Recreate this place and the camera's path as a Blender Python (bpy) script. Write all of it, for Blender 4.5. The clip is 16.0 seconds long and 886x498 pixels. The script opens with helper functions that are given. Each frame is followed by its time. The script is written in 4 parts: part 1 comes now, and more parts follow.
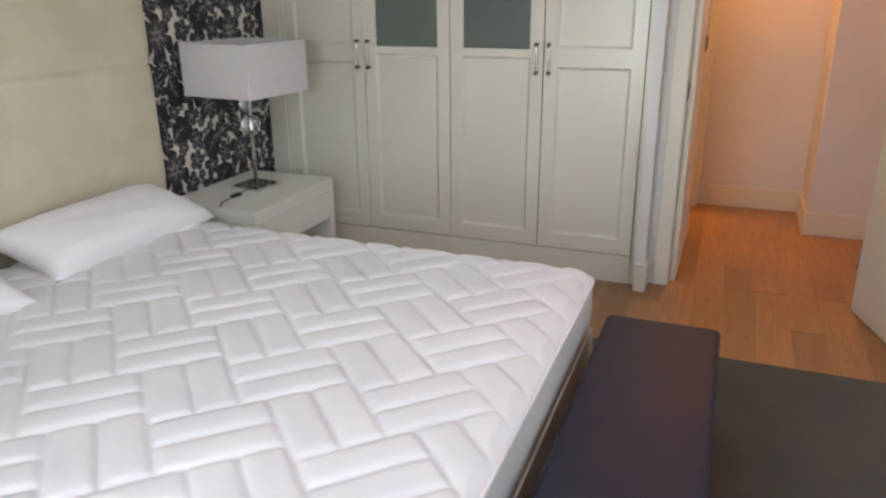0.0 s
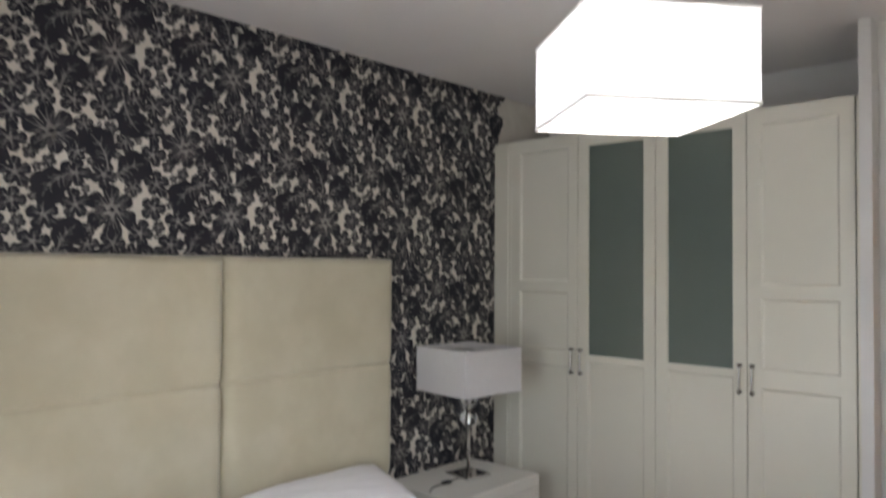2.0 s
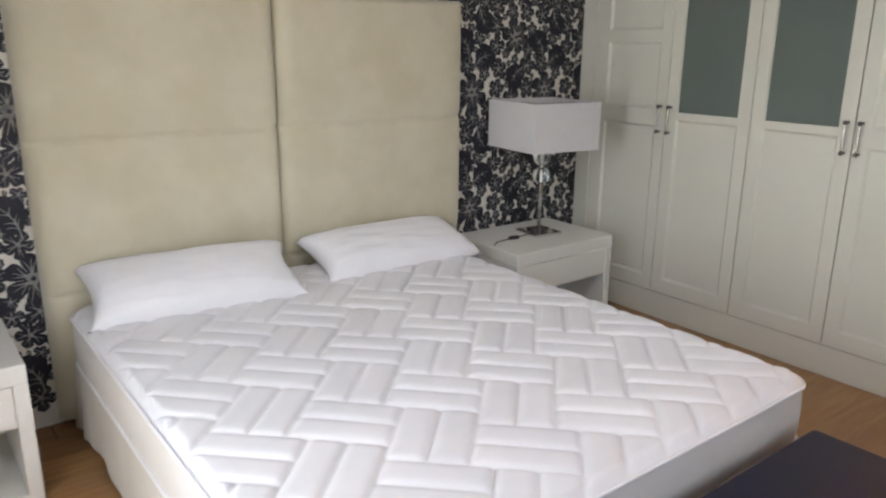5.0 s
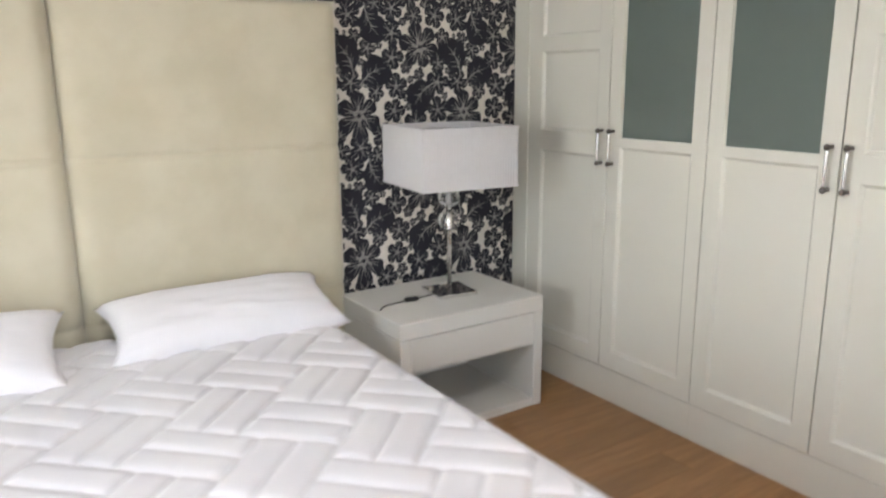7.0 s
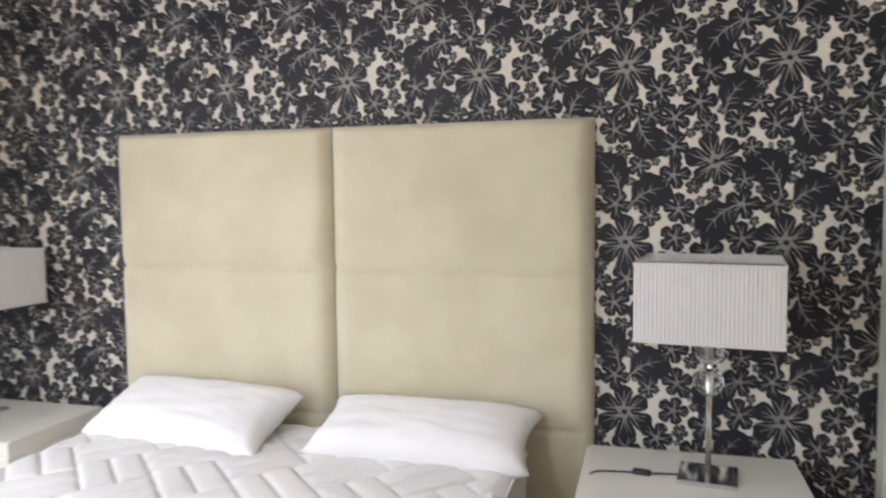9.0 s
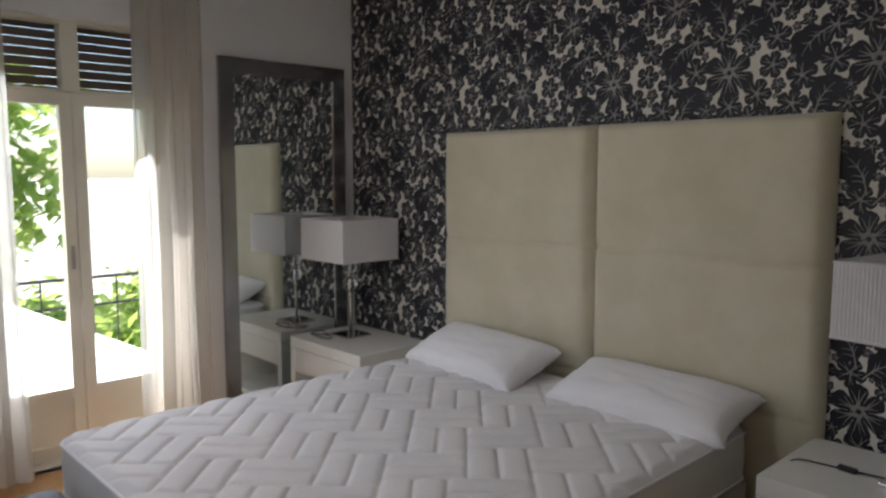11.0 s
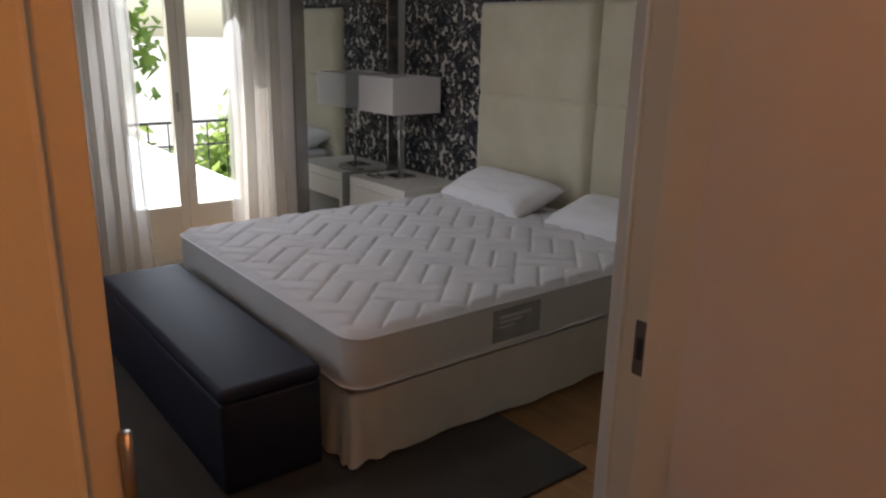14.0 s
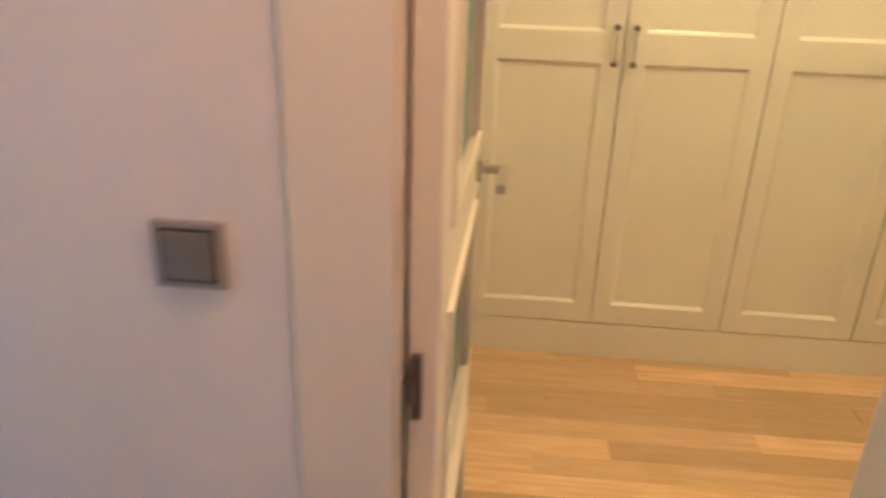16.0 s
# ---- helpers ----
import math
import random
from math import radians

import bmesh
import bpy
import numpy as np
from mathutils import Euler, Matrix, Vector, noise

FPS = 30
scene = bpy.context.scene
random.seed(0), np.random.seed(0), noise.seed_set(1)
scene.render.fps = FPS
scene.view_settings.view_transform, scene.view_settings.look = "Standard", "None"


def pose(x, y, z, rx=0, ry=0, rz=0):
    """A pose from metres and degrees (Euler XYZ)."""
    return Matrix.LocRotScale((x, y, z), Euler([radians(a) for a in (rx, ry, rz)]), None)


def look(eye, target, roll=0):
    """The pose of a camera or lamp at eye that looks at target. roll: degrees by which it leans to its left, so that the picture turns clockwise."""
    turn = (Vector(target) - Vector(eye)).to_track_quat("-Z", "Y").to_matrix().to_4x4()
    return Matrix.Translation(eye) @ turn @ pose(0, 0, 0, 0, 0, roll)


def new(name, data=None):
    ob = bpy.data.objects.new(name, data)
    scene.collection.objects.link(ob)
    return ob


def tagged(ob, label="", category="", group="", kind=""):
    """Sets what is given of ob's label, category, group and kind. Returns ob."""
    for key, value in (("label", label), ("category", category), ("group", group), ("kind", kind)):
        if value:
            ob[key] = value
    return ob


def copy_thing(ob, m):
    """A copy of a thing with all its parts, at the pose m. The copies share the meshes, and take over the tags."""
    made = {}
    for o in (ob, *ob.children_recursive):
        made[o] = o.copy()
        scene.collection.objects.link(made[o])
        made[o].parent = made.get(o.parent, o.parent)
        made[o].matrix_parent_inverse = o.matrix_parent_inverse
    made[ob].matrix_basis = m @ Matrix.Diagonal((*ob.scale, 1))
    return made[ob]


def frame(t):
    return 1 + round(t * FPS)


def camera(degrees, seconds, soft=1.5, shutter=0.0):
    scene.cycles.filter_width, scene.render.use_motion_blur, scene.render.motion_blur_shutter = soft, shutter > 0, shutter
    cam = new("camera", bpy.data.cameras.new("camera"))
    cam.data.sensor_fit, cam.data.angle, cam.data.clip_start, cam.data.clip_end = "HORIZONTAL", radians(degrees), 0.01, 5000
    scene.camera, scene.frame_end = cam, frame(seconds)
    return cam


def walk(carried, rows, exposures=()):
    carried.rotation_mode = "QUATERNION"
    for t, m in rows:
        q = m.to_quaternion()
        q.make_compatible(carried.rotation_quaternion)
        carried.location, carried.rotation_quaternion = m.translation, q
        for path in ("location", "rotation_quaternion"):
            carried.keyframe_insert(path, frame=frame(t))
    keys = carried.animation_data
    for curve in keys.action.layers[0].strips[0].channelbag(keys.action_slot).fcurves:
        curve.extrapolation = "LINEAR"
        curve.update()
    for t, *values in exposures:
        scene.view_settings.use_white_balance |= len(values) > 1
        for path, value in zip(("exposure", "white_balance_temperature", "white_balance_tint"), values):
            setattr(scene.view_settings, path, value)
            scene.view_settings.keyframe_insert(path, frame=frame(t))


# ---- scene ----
cam = camera(62.1, 16.0, soft=2.2, shutter=0.5)
PATH = [
    (0, 2.452, 2.448, 1.429, 21.29, -19.65, 0.46),
    (0.5, 2.533, 2.574, 1.450, 21.81, -21.39, 0.57),
    (1, 2.678, 2.454, 1.560, 34.51, -16.46, -0.38),
    (1.5, 2.858, 2.408, 1.571, 40.15, -6.91, -0.29),
    (2, 2.921, 2.347, 1.629, 42.56, 1.47, -0.38),
    (2.5, 3.030, 2.364, 1.612, 46.12, 6.26, -0.17),
    (3, 3.045, 2.380, 1.541, 49.06, 4.87, -0.34),
    (3.5, 3.015, 2.365, 1.482, 50.18, -2.37, -0.36),
    (4, 2.959, 2.360, 1.511, 50.74, -11.93, -0.79),
    (4.2, 3.040, 2.397, 1.517, 52.15, -15.03, -0.87),
    (6.3, 2.737, 3.221, 1.383, 52.91, -15.71, -0.11),
    (6.5, 2.661, 3.310, 1.382, 52.06, -15.26, -0.16),
    (7, 2.779, 3.770, 1.374, 56.55, -12.98, 0.45),
    (7.5, 2.715, 4.273, 1.413, 64.02, -11.75, 0.65),
    (8, 2.795, 4.720, 1.398, 80.00, -7.83, 1.18),
    (8.5, 2.758, 5.043, 1.389, 96.14, -5.71, 1.27),
    (9, 2.713, 5.261, 1.395, 105.49, -3.99, 0.63),
    (9.5, 2.640, 5.654, 1.357, 118.48, -2.60, 0.21),
    (10, 2.707, 5.777, 1.380, 127.57, -2.17, 0.07),
    (10.2, 2.743, 5.834, 1.396, 130.11, -2.03, 0.46),
    (12.3, 2.959, 6.344, 1.517, 142.00, -12.57, -0.98),
    (12.5, 2.985, 6.412, 1.47, 142.45, -12.85, -0.80),
    (13, 3.027, 6.532, 1.495, 142.74, -14.44, -0.88),
    (13.5, 3.124, 6.709, 1.542, 143.03, -16.19, -0.80),
    (14, 3.234, 6.802, 1.465, 142.20, -16.12, -1.12),
    (14.3, 3.209, 6.803, 1.465, 139.42, -18.31, -0.37),
    (14.5, 3.283, 6.904, 1.487, 135.23, -19.12, 0.27),
    (15, 3.289, 6.935, 1.456, 122.08, -21.14, -1.40),
    (15.5, 3.237, 6.963, 1.473, 105.42, -22.36, -1.24),
    (16, 3.024, 7.050, 1.477, 95.28, -23.10, -1.78),
]
EXPOSURES = [
    (0, 1.9, 6500, 10),
    (1, 1.85, 6500, 10),
    (1.5, 2.25, 6500, 10),
    (2, 1.6, 6500, 10),
    (2.5, 0.85, 6500, 10),
    (3, 0.6, 6500, 10),
    (3.5, 1.35, 6500, 10),
    (4, 1.7, 6500, 10),
    (6.5, 2.3, 6500, 10),
    (8, 2.65, 6500, 10),
    (9, 2.55, 6500, 10),
    (9.5, 2.45, 6500, 10),
    (10, 1.9, 6500, 10),
    (12.5, 0.45, 6500, 10),
    (14.3, 0.5, 6500, 12),
    (15.2, 1.75, 5600, 10),
    (15.6, 2.0, 5000, 4),
    (16, 2.2, 3900, -8),
]
walk(cam, [(t, pose(x, y, z, 90 + pitch, roll, yaw)) for t, x, y, z, yaw, pitch, roll in PATH], EXPOSURES)

# plan, in metres
SOUTH = 2.176
EAST = 3.95
CEIL_Z = 2.735
WIN_X0 = 1.2
WIN_X1 = 2.1
WIN_TOP = 2.2
GL_Z0 = 0.38
GL_Z1 = 1.79
WX = 0.142
WY = 6.0
DOOR_BOTTOM = 0.151
WTOP = 2.414
HZ0 = 1.033
HZ1 = 1.165
GLASS_Z = 1.134
DOOR_X0 = 2.25
DOOR_X1 = 3.135
DOOR_Y0 = 6.06
DOOR_Y1 = 6.2
DHZ = 1.067
W2H = 1.11
HINGE_Z = 0.968
STRIKE_Z = 0.96
LEAF1 = -74
LEAF2 = 178.5
HALL_X = 2.28
HALL_N = 7.66
D2_Y0 = 6.928
D2_Y1 = 7.57
D2_W = 6.944
SW_Y = 6.703
SW_Z = 1.134
HB0 = 3.084
HB1 = 5.079
HBM = 4.07
HBZ = 1.675
HBZM = 1.12
BX0 = 0.1
BX1 = 2.079
BY0 = 3.147
BY1 = 4.85
BZ = 0.51
BMZ = 0.297
LAB0 = 0.113
LAB1 = 0.365
EX0 = 2.138
EX1 = 2.5
EY0 = 3.345
EY1 = 4.755
EZ = 0.39
RX0 = 1.4
RX1 = 3.6
RY0 = 2.78
RY1 = 5.32
NS_X = 0.02
NS_D = 0.513
NS_W = 0.695
NSZ = 0.489
NSY1 = 5.056
NSY2 = 2.245
LS0 = 0.953
LS1 = 1.194
LSD = 0.4
LSW = 0.419
LAMP_X = 0.266
LAMP1_Y = 5.455
LAMP2_Y = 2.493
CU_A0 = 1.98
CU_A1 = 2.3
CU_B0 = 1.06
CU_B1 = 1.42
MIR0 = 0.08
MIR1 = 0.92
MIRTOP = 2.1
PILLOWS = [
    (0.285, 3.575, 0.57, -6, 22, 0, 0.82, 0.37, 0.215, 1.0, 'plump white pillow propped against the headboard beside the window'),
    (0.265, 4.5, 0.56, -1, 17, 0, 0.82, 0.35, 0.215, 4.0, 'plump white pillow against the headboard beside the wardrobe'),
]

# world and daylight
world = bpy.data.worlds.new("world")
scene.world = world
world.use_nodes = True
wn = world.node_tree.nodes
sky = wn.new("ShaderNodeTexSky")
sky.sky_type, sky.sun_disc = "NISHITA", False
sky.sun_elevation, sky.sun_rotation = radians(63), radians(140)
world.node_tree.links.new(sky.outputs[0], wn["Background"].inputs[0])
wn["Background"].inputs[1].default_value = 0.15
sun = new("sun", bpy.data.lights.new("sun", "SUN"))
sun.data.energy, sun.data.angle, sun.data.color = 5.0, radians(0.5), (1.0, 0.95, 0.87)
sun.matrix_world = look((1.6, -1.9, 4.9), (0, 0, 0))


def area(name, eye, target, w, h, power, colour):
    lamp = new(name, bpy.data.lights.new(name, "AREA"))
    lamp.data.shape, lamp.data.size, lamp.data.size_y = "RECTANGLE", w, h
    lamp.data.energy, lamp.data.color = power, colour
    lamp.matrix_world = look(eye, target)
    return lamp


def bulb(name, x, y, z, power, colour, size=0.05):
    lamp = new(name, bpy.data.lights.new(name, "POINT"))
    lamp.data.energy, lamp.data.color, lamp.data.shadow_soft_size = power, colour, size
    lamp.location = (x, y, z)
    return lamp


area("window_daylight", (1.69, 2.16, 1.1), (1.9, 4.2, 0.7), 0.8, 1.6, 8.0, (0.84, 0.9, 1.0))
# fill lamp added on the east side, as if a window stood there
area("east_fill_light", (3.83, 3.6, 1.45), (1.2, 3.9, 0.7), 1.2, 1.3, 1.5, (0.93, 0.96, 1.0))
bulb("pendant_bulb", 1.99, 4.12, 2.15, 5.4, (0.97, 0.97, 1.0), 0.06)
bulb("hall_bulb", 2.6, 7.2, 2.42, 7.2, (1.0, 0.37, 0.115), 0.08)
bulb("dressing_room_bulb", 1.3, 7.9, 2.45, 13.0, (1.0, 0.5, 0.14), 0.1)

# ---------------------------------------------------------------- materials


class Nodes:
    """Short calls for building a node material."""

    def __init__(self, name, rough=0.5, metal=0.0):
        self.m = bpy.data.materials.new(name)
        self.m.use_nodes = True
        self.t = self.m.node_tree
        self.b = self.t.nodes["Principled BSDF"]
        self.b.inputs["Roughness"].default_value = rough
        self.b.inputs["Metallic"].default_value = metal

    def put(self, sock, v):
        if isinstance(v, bpy.types.NodeSocket):
            self.t.links.new(v, sock)
        elif isinstance(v, tuple) and len(v) == 3 and sock.type == "RGBA":
            sock.default_value = (*v, 1)
        else:
            sock.default_value = v

    def math(self, op, *a):
        n = self.t.nodes.new("ShaderNodeMath")
        n.operation = op
        for s, v in zip(n.inputs, a):
            self.put(s, v)
        return n.outputs[0]

    def pos(self):
        return self.t.nodes.new("ShaderNodeNewGeometry").outputs["Position"]

    def obj(self):
        return self.t.nodes.new("ShaderNodeTexCoord").outputs["Object"]

    def rand(self):
        return self.t.nodes.new("ShaderNodeObjectInfo").outputs["Random"]

    def xyz(self, v):
        n = self.t.nodes.new("ShaderNodeSeparateXYZ")
        self.put(n.inputs[0], v)
        return n.outputs

    def join(self, x, y, z):
        n = self.t.nodes.new("ShaderNodeCombineXYZ")
        for s, v in zip(n.inputs, (x, y, z)):
            self.put(s, v)
        return n.outputs[0]

    def noise(self, v, scale, detail=4.0, rough=0.55):
        n = self.t.nodes.new("ShaderNodeTexNoise")
        self.put(n.inputs["Vector"], v)
        n.inputs["Scale"].default_value, n.inputs["Detail"].default_value = scale, detail
        n.inputs["Roughness"].default_value = rough
        return n.outputs["Fac"]

    def ramp(self, f, a, b):
        n = self.t.nodes.new("ShaderNodeMapRange")
        n.interpolation_type = "SMOOTHSTEP"
        self.put(n.inputs[0], f)
        n.inputs[1].default_value, n.inputs[2].default_value = a, b
        return n.outputs[0]

    def mix(self, f, a, b):
        n = self.t.nodes.new("ShaderNodeMix")
        n.data_type = "RGBA"
        self.put(n.inputs[0], f)
        self.put(n.inputs[6], a)
        self.put(n.inputs[7], b)
        return n.outputs[2]

    def bump(self, h, strength=0.2, dist=0.002):
        n = self.t.nodes.new("ShaderNodeBump")
        n.inputs["Strength"].default_value, n.inputs["Distance"].default_value = strength, dist
        self.put(n.inputs["Height"], h)
        self.t.links.new(n.outputs[0], self.b.inputs["Normal"])

    def colour(self, c):
        self.put(self.b.inputs["Base Color"], c)


def surface(name, a, b, rough, scale=3.0, fine=120.0, bump=0.15, dist=0.001, metal=0.0):
    """Plain material: colour a drifting to b, fine bump."""
    n = Nodes(name, rough, metal)
    p = n.pos()
    n.colour(n.mix(n.ramp(n.noise(p, scale), 0.3, 0.7), a, b))
    n.put(n.b.inputs["Roughness"], n.math("MULTIPLY_ADD", n.noise(p, scale * 4), 0.04, rough - 0.02))
    if bump:
        n.bump(n.noise(p, fine, 3.0), bump, dist)
    return n.m


def print_material(name, a, b, rough):
    """Printed ink or bare paper with a faint emboss."""
    n = Nodes(name, rough)
    n.b.inputs["Specular IOR Level"].default_value = 0.3
    p = n.pos()
    n.colour(n.mix(n.ramp(n.noise(p, 9.0), 0.3, 0.7), a, b))
    n.put(n.b.inputs["Roughness"], n.math("MULTIPLY_ADD", n.noise(p, 30.0), 0.14, rough - 0.07))
    n.bump(n.noise(p, 420.0, 3.0), 0.2, 0.0004)
    return n.m


def wood_floor_material(name, a, b, along_x=True, vary=0.42):
    n = Nodes(name, 0.34)
    x, y, z = n.xyz(n.pos())
    r = n.rand()
    p = n.join(n.math("MULTIPLY", x, 2.2 if along_x else 26.0), n.math("MULTIPLY", y, 26.0 if along_x else 2.2), n.math("MULTIPLY", r, 40.0))
    g = n.noise(p, 1.6, 6.0, 0.65)
    g2 = n.noise(p, 6.0, 4.0, 0.7)
    c = n.mix(n.ramp(g, 0.3, 0.72), a, b)
    c = n.mix(n.math("MULTIPLY", n.ramp(g2, 0.5, 0.8), 0.2), c, tuple(v * 0.55 for v in a))
    c = n.mix(n.math("MULTIPLY", n.ramp(r, 0.1, 0.95), vary), c, tuple(v * 0.42 for v in b))
    n.colour(c)
    n.put(n.b.inputs["Roughness"], n.math("MULTIPLY_ADD", g2, 0.16, 0.24))
    n.bump(g2, 0.12, 0.0005)
    return n.m


def cloth(name, a, b, rough=0.85, weave=900.0, bump=0.3, sheen=0.3):
    n = Nodes(name, rough)
    p = n.pos()
    n.colour(n.mix(n.ramp(n.noise(p, 4.0), 0.3, 0.7), a, b))
    n.b.inputs["Sheen Weight"].default_value = sheen
    n.bump(n.math("ADD", n.noise(p, weave, 2.0), n.math("MULTIPLY", n.noise(p, 25.0), 0.6)), bump, 0.001)
    return n.m


def glass_material(name, rough, tint, thin=True):
    n = Nodes(name, rough)
    n.colour(tint)
    n.b.inputs["Transmission Weight"].default_value = 1.0
    n.b.inputs["IOR"].default_value = 1.1 if thin else 1.5
    return n.m


def pleated_material(name, glow=0.0):
    """Pleated shade fabric that lets light through."""
    n = Nodes(name, 0.8)
    n.colour(n.mix(n.noise(n.pos(), 40.0), (0.72, 0.69, 0.69), (0.8, 0.77, 0.77)))
    n.b.inputs["Subsurface Weight"].default_value = 0.0
    n.bump(n.noise(n.pos(), 300.0), 0.2, 0.0005)
    tr = n.t.nodes.new("ShaderNodeBsdfTranslucent")
    tr.inputs[0].default_value = (0.85, 0.85, 0.88, 1)
    mx = n.t.nodes.new("ShaderNodeMixShader")
    mx.inputs[0].default_value = 0.27 if glow else 0.22
    out = n.t.nodes["Material Output"]
    n.t.links.new(n.b.outputs[0], mx.inputs[1])
    n.t.links.new(tr.outputs[0], mx.inputs[2])
    n.t.links.new(mx.outputs[0], out.inputs[0])
    if glow:
        n.b.inputs["Emission Color"].default_value = (0.93, 0.95, 1, 1)
        n.b.inputs["Emission Strength"].default_value = glow
    return n.m


def curtain_material():
    n = Nodes("sheer_curtain_cloth", 0.85)
    n.colour(n.mix(n.noise(n.pos(), 5.0), (0.52, 0.46, 0.39), (0.6, 0.54, 0.46)))
    n.bump(n.noise(n.pos(), 500.0), 0.3, 0.0006)
    tr = n.t.nodes.new("ShaderNodeBsdfTranslucent")
    tr.inputs[0].default_value = (0.76, 0.72, 0.66, 1)
    tp = n.t.nodes.new("ShaderNodeBsdfTransparent")
    m1, m2 = n.t.nodes.new("ShaderNodeMixShader"), n.t.nodes.new("ShaderNodeMixShader")
    m1.inputs[0].default_value, m2.inputs[0].default_value = 0.55, 0.3
    n.t.links.new(n.b.outputs[0], m1.inputs[1])
    n.t.links.new(tr.outputs[0], m1.inputs[2])
    n.t.links.new(m1.outputs[0], m2.inputs[1])
    n.t.links.new(tp.outputs[0], m2.inputs[2])
    n.t.links.new(m2.outputs[0], n.t.nodes["Material Output"].inputs[0])
    return n.m


def leaf_material(name, a, b):
    n = Nodes(name, 0.5)
    n.colour(n.mix(n.noise(n.pos(), 3.0), a, b))
    tr = n.t.nodes.new("ShaderNodeBsdfTranslucent")
    tr.inputs[0].default_value = (0.62, 0.78, 0.22, 1)
    mx = n.t.nodes.new("ShaderNodeMixShader")
    mx.inputs[0].default_value = 0.55
    n.t.links.new(n.b.outputs[0], mx.inputs[1])
    n.t.links.new(tr.outputs[0], mx.inputs[2])
    n.t.links.new(mx.outputs[0], n.t.nodes["Material Output"].inputs[0])
    return n.m


WALL = surface("wall_paint", (0.74, 0.72, 0.7), (0.7, 0.685, 0.665), 0.75, 1.2, 160, 0.12, 0.0008)
CEIL = surface("ceiling_paint", (0.78, 0.75, 0.74), (0.74, 0.71, 0.7), 0.85, 1.0, 120, 0.1)
PAPER = print_material("cream_wallpaper", (0.72, 0.67, 0.6), (0.64, 0.59, 0.52), 0.6)
INK = print_material("black_flower_ink", (0.014, 0.014, 0.021), (0.023, 0.022, 0.03), 0.5)
VEININK = print_material("grey_vein_ink", (0.34, 0.32, 0.3), (0.25, 0.235, 0.225), 0.55)
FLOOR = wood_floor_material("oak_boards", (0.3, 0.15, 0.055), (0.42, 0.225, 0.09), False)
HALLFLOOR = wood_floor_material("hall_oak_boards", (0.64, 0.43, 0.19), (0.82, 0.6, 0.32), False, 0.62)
LACQUER = surface("cream_lacquer", (0.76, 0.73, 0.64), (0.73, 0.7, 0.61), 0.21, 1.5, 60, 0.05)
JOINERY = surface("cream_joinery_paint", (0.75, 0.71, 0.6), (0.71, 0.67, 0.57), 0.4, 1.5, 60, 0.06)
WHITELAC = surface("ivory_lacquer", (0.77, 0.75, 0.7), (0.74, 0.72, 0.67), 0.38, 2.0, 80, 0.05)
FROST = surface("frosted_glass", (0.165, 0.2, 0.18), (0.19, 0.225, 0.2), 0.3, 1.0, 40, 0.02)
FROST.node_tree.nodes["Principled BSDF"].inputs["Transmission Weight"].default_value = 0.22
VELVET = cloth("beige_velvet", (0.53, 0.475, 0.34), (0.6, 0.545, 0.41), 0.75, 700, 0.25, 0.5)
TICKING = cloth("white_ticking", (0.78, 0.76, 0.76), (0.73, 0.71, 0.72), 0.8, 500, 0.3, 0.15)
SIDEBAND = cloth("mattress_band_cloth", (0.68, 0.65, 0.62), (0.63, 0.6, 0.56), 0.85, 600, 0.3, 0.1)
SKIRT = cloth("cream_skirt_cloth", (0.64, 0.6, 0.52), (0.58, 0.54, 0.46), 0.9, 600, 0.4, 0.2)
PILLOW = cloth("white_pillow_cotton", (0.83, 0.81, 0.82), (0.79, 0.77, 0.78), 0.8, 500, 0.3, 0.1)
BENCHCLOTH = cloth("dark_navy_upholstery", (0.0045, 0.006, 0.019), (0.006, 0.008, 0.026), 0.58, 500, 0.35, 0.0)
RUG = cloth("grey_green_rug_pile", (0.024, 0.019, 0.013), (0.04, 0.032, 0.022), 0.95, 260, 0.9, 0.3)
CHROME = surface("chrome", (0.75, 0.74, 0.73), (0.7, 0.69, 0.68), 0.12, 4, 60, 0.0, metal=1.0)
STEEL = surface("brushed_nickel", (0.5, 0.47, 0.43), (0.42, 0.4, 0.37), 0.32, 6, 200, 0.1, metal=1.0)
DARKNICKEL = surface("dark_nickel", (0.19, 0.165, 0.145), (0.14, 0.12, 0.105), 0.38, 6, 200, 0.1, metal=0.7)
SWITCH = surface("grey_switch_plastic", (0.16, 0.155, 0.155), (0.19, 0.185, 0.18), 0.4, 6, 200, 0.05)
SWITCHLIT = surface("silver_grey_plastic", (0.27, 0.26, 0.255), (0.31, 0.3, 0.29), 0.38, 6, 200, 0.05)
BLACK = surface("black_rubber", (0.015, 0.015, 0.016), (0.02, 0.02, 0.02), 0.5, 6, 200, 0.05)
MIRROR = Nodes("mirror_glass", 0.02, 1.0)
MIRROR.colour((0.82, 0.86, 0.85))
MIRROR = MIRROR.m
MIRRORFRAME = surface("silver_frame", (0.4, 0.39, 0.39), (0.33, 0.32, 0.32), 0.22, 5, 60, 0.03, metal=0.9)
CRYSTAL = glass_material("crystal", 0.0, (0.95, 0.96, 0.96), False)
PANE = glass_material("window_glass", 0.0, (0.97, 0.99, 0.98))
GREENPANE = surface("satin_green_glass", (0.2, 0.3, 0.26), (0.23, 0.33, 0.29), 0.25, 1, 40, 0.0)
SHADE = pleated_material("pleated_shade")
GLOWSHADE = pleated_material("lit_pleated_shade", 0.06)
CURTAIN = curtain_material()
SHUTTER = surface("brown_shutter", (0.12, 0.085, 0.06), (0.15, 0.105, 0.075), 0.5, 4, 80, 0.1)
IRON = surface("dark_iron", (0.03, 0.03, 0.032), (0.045, 0.045, 0.045), 0.5, 8, 90, 0.1)
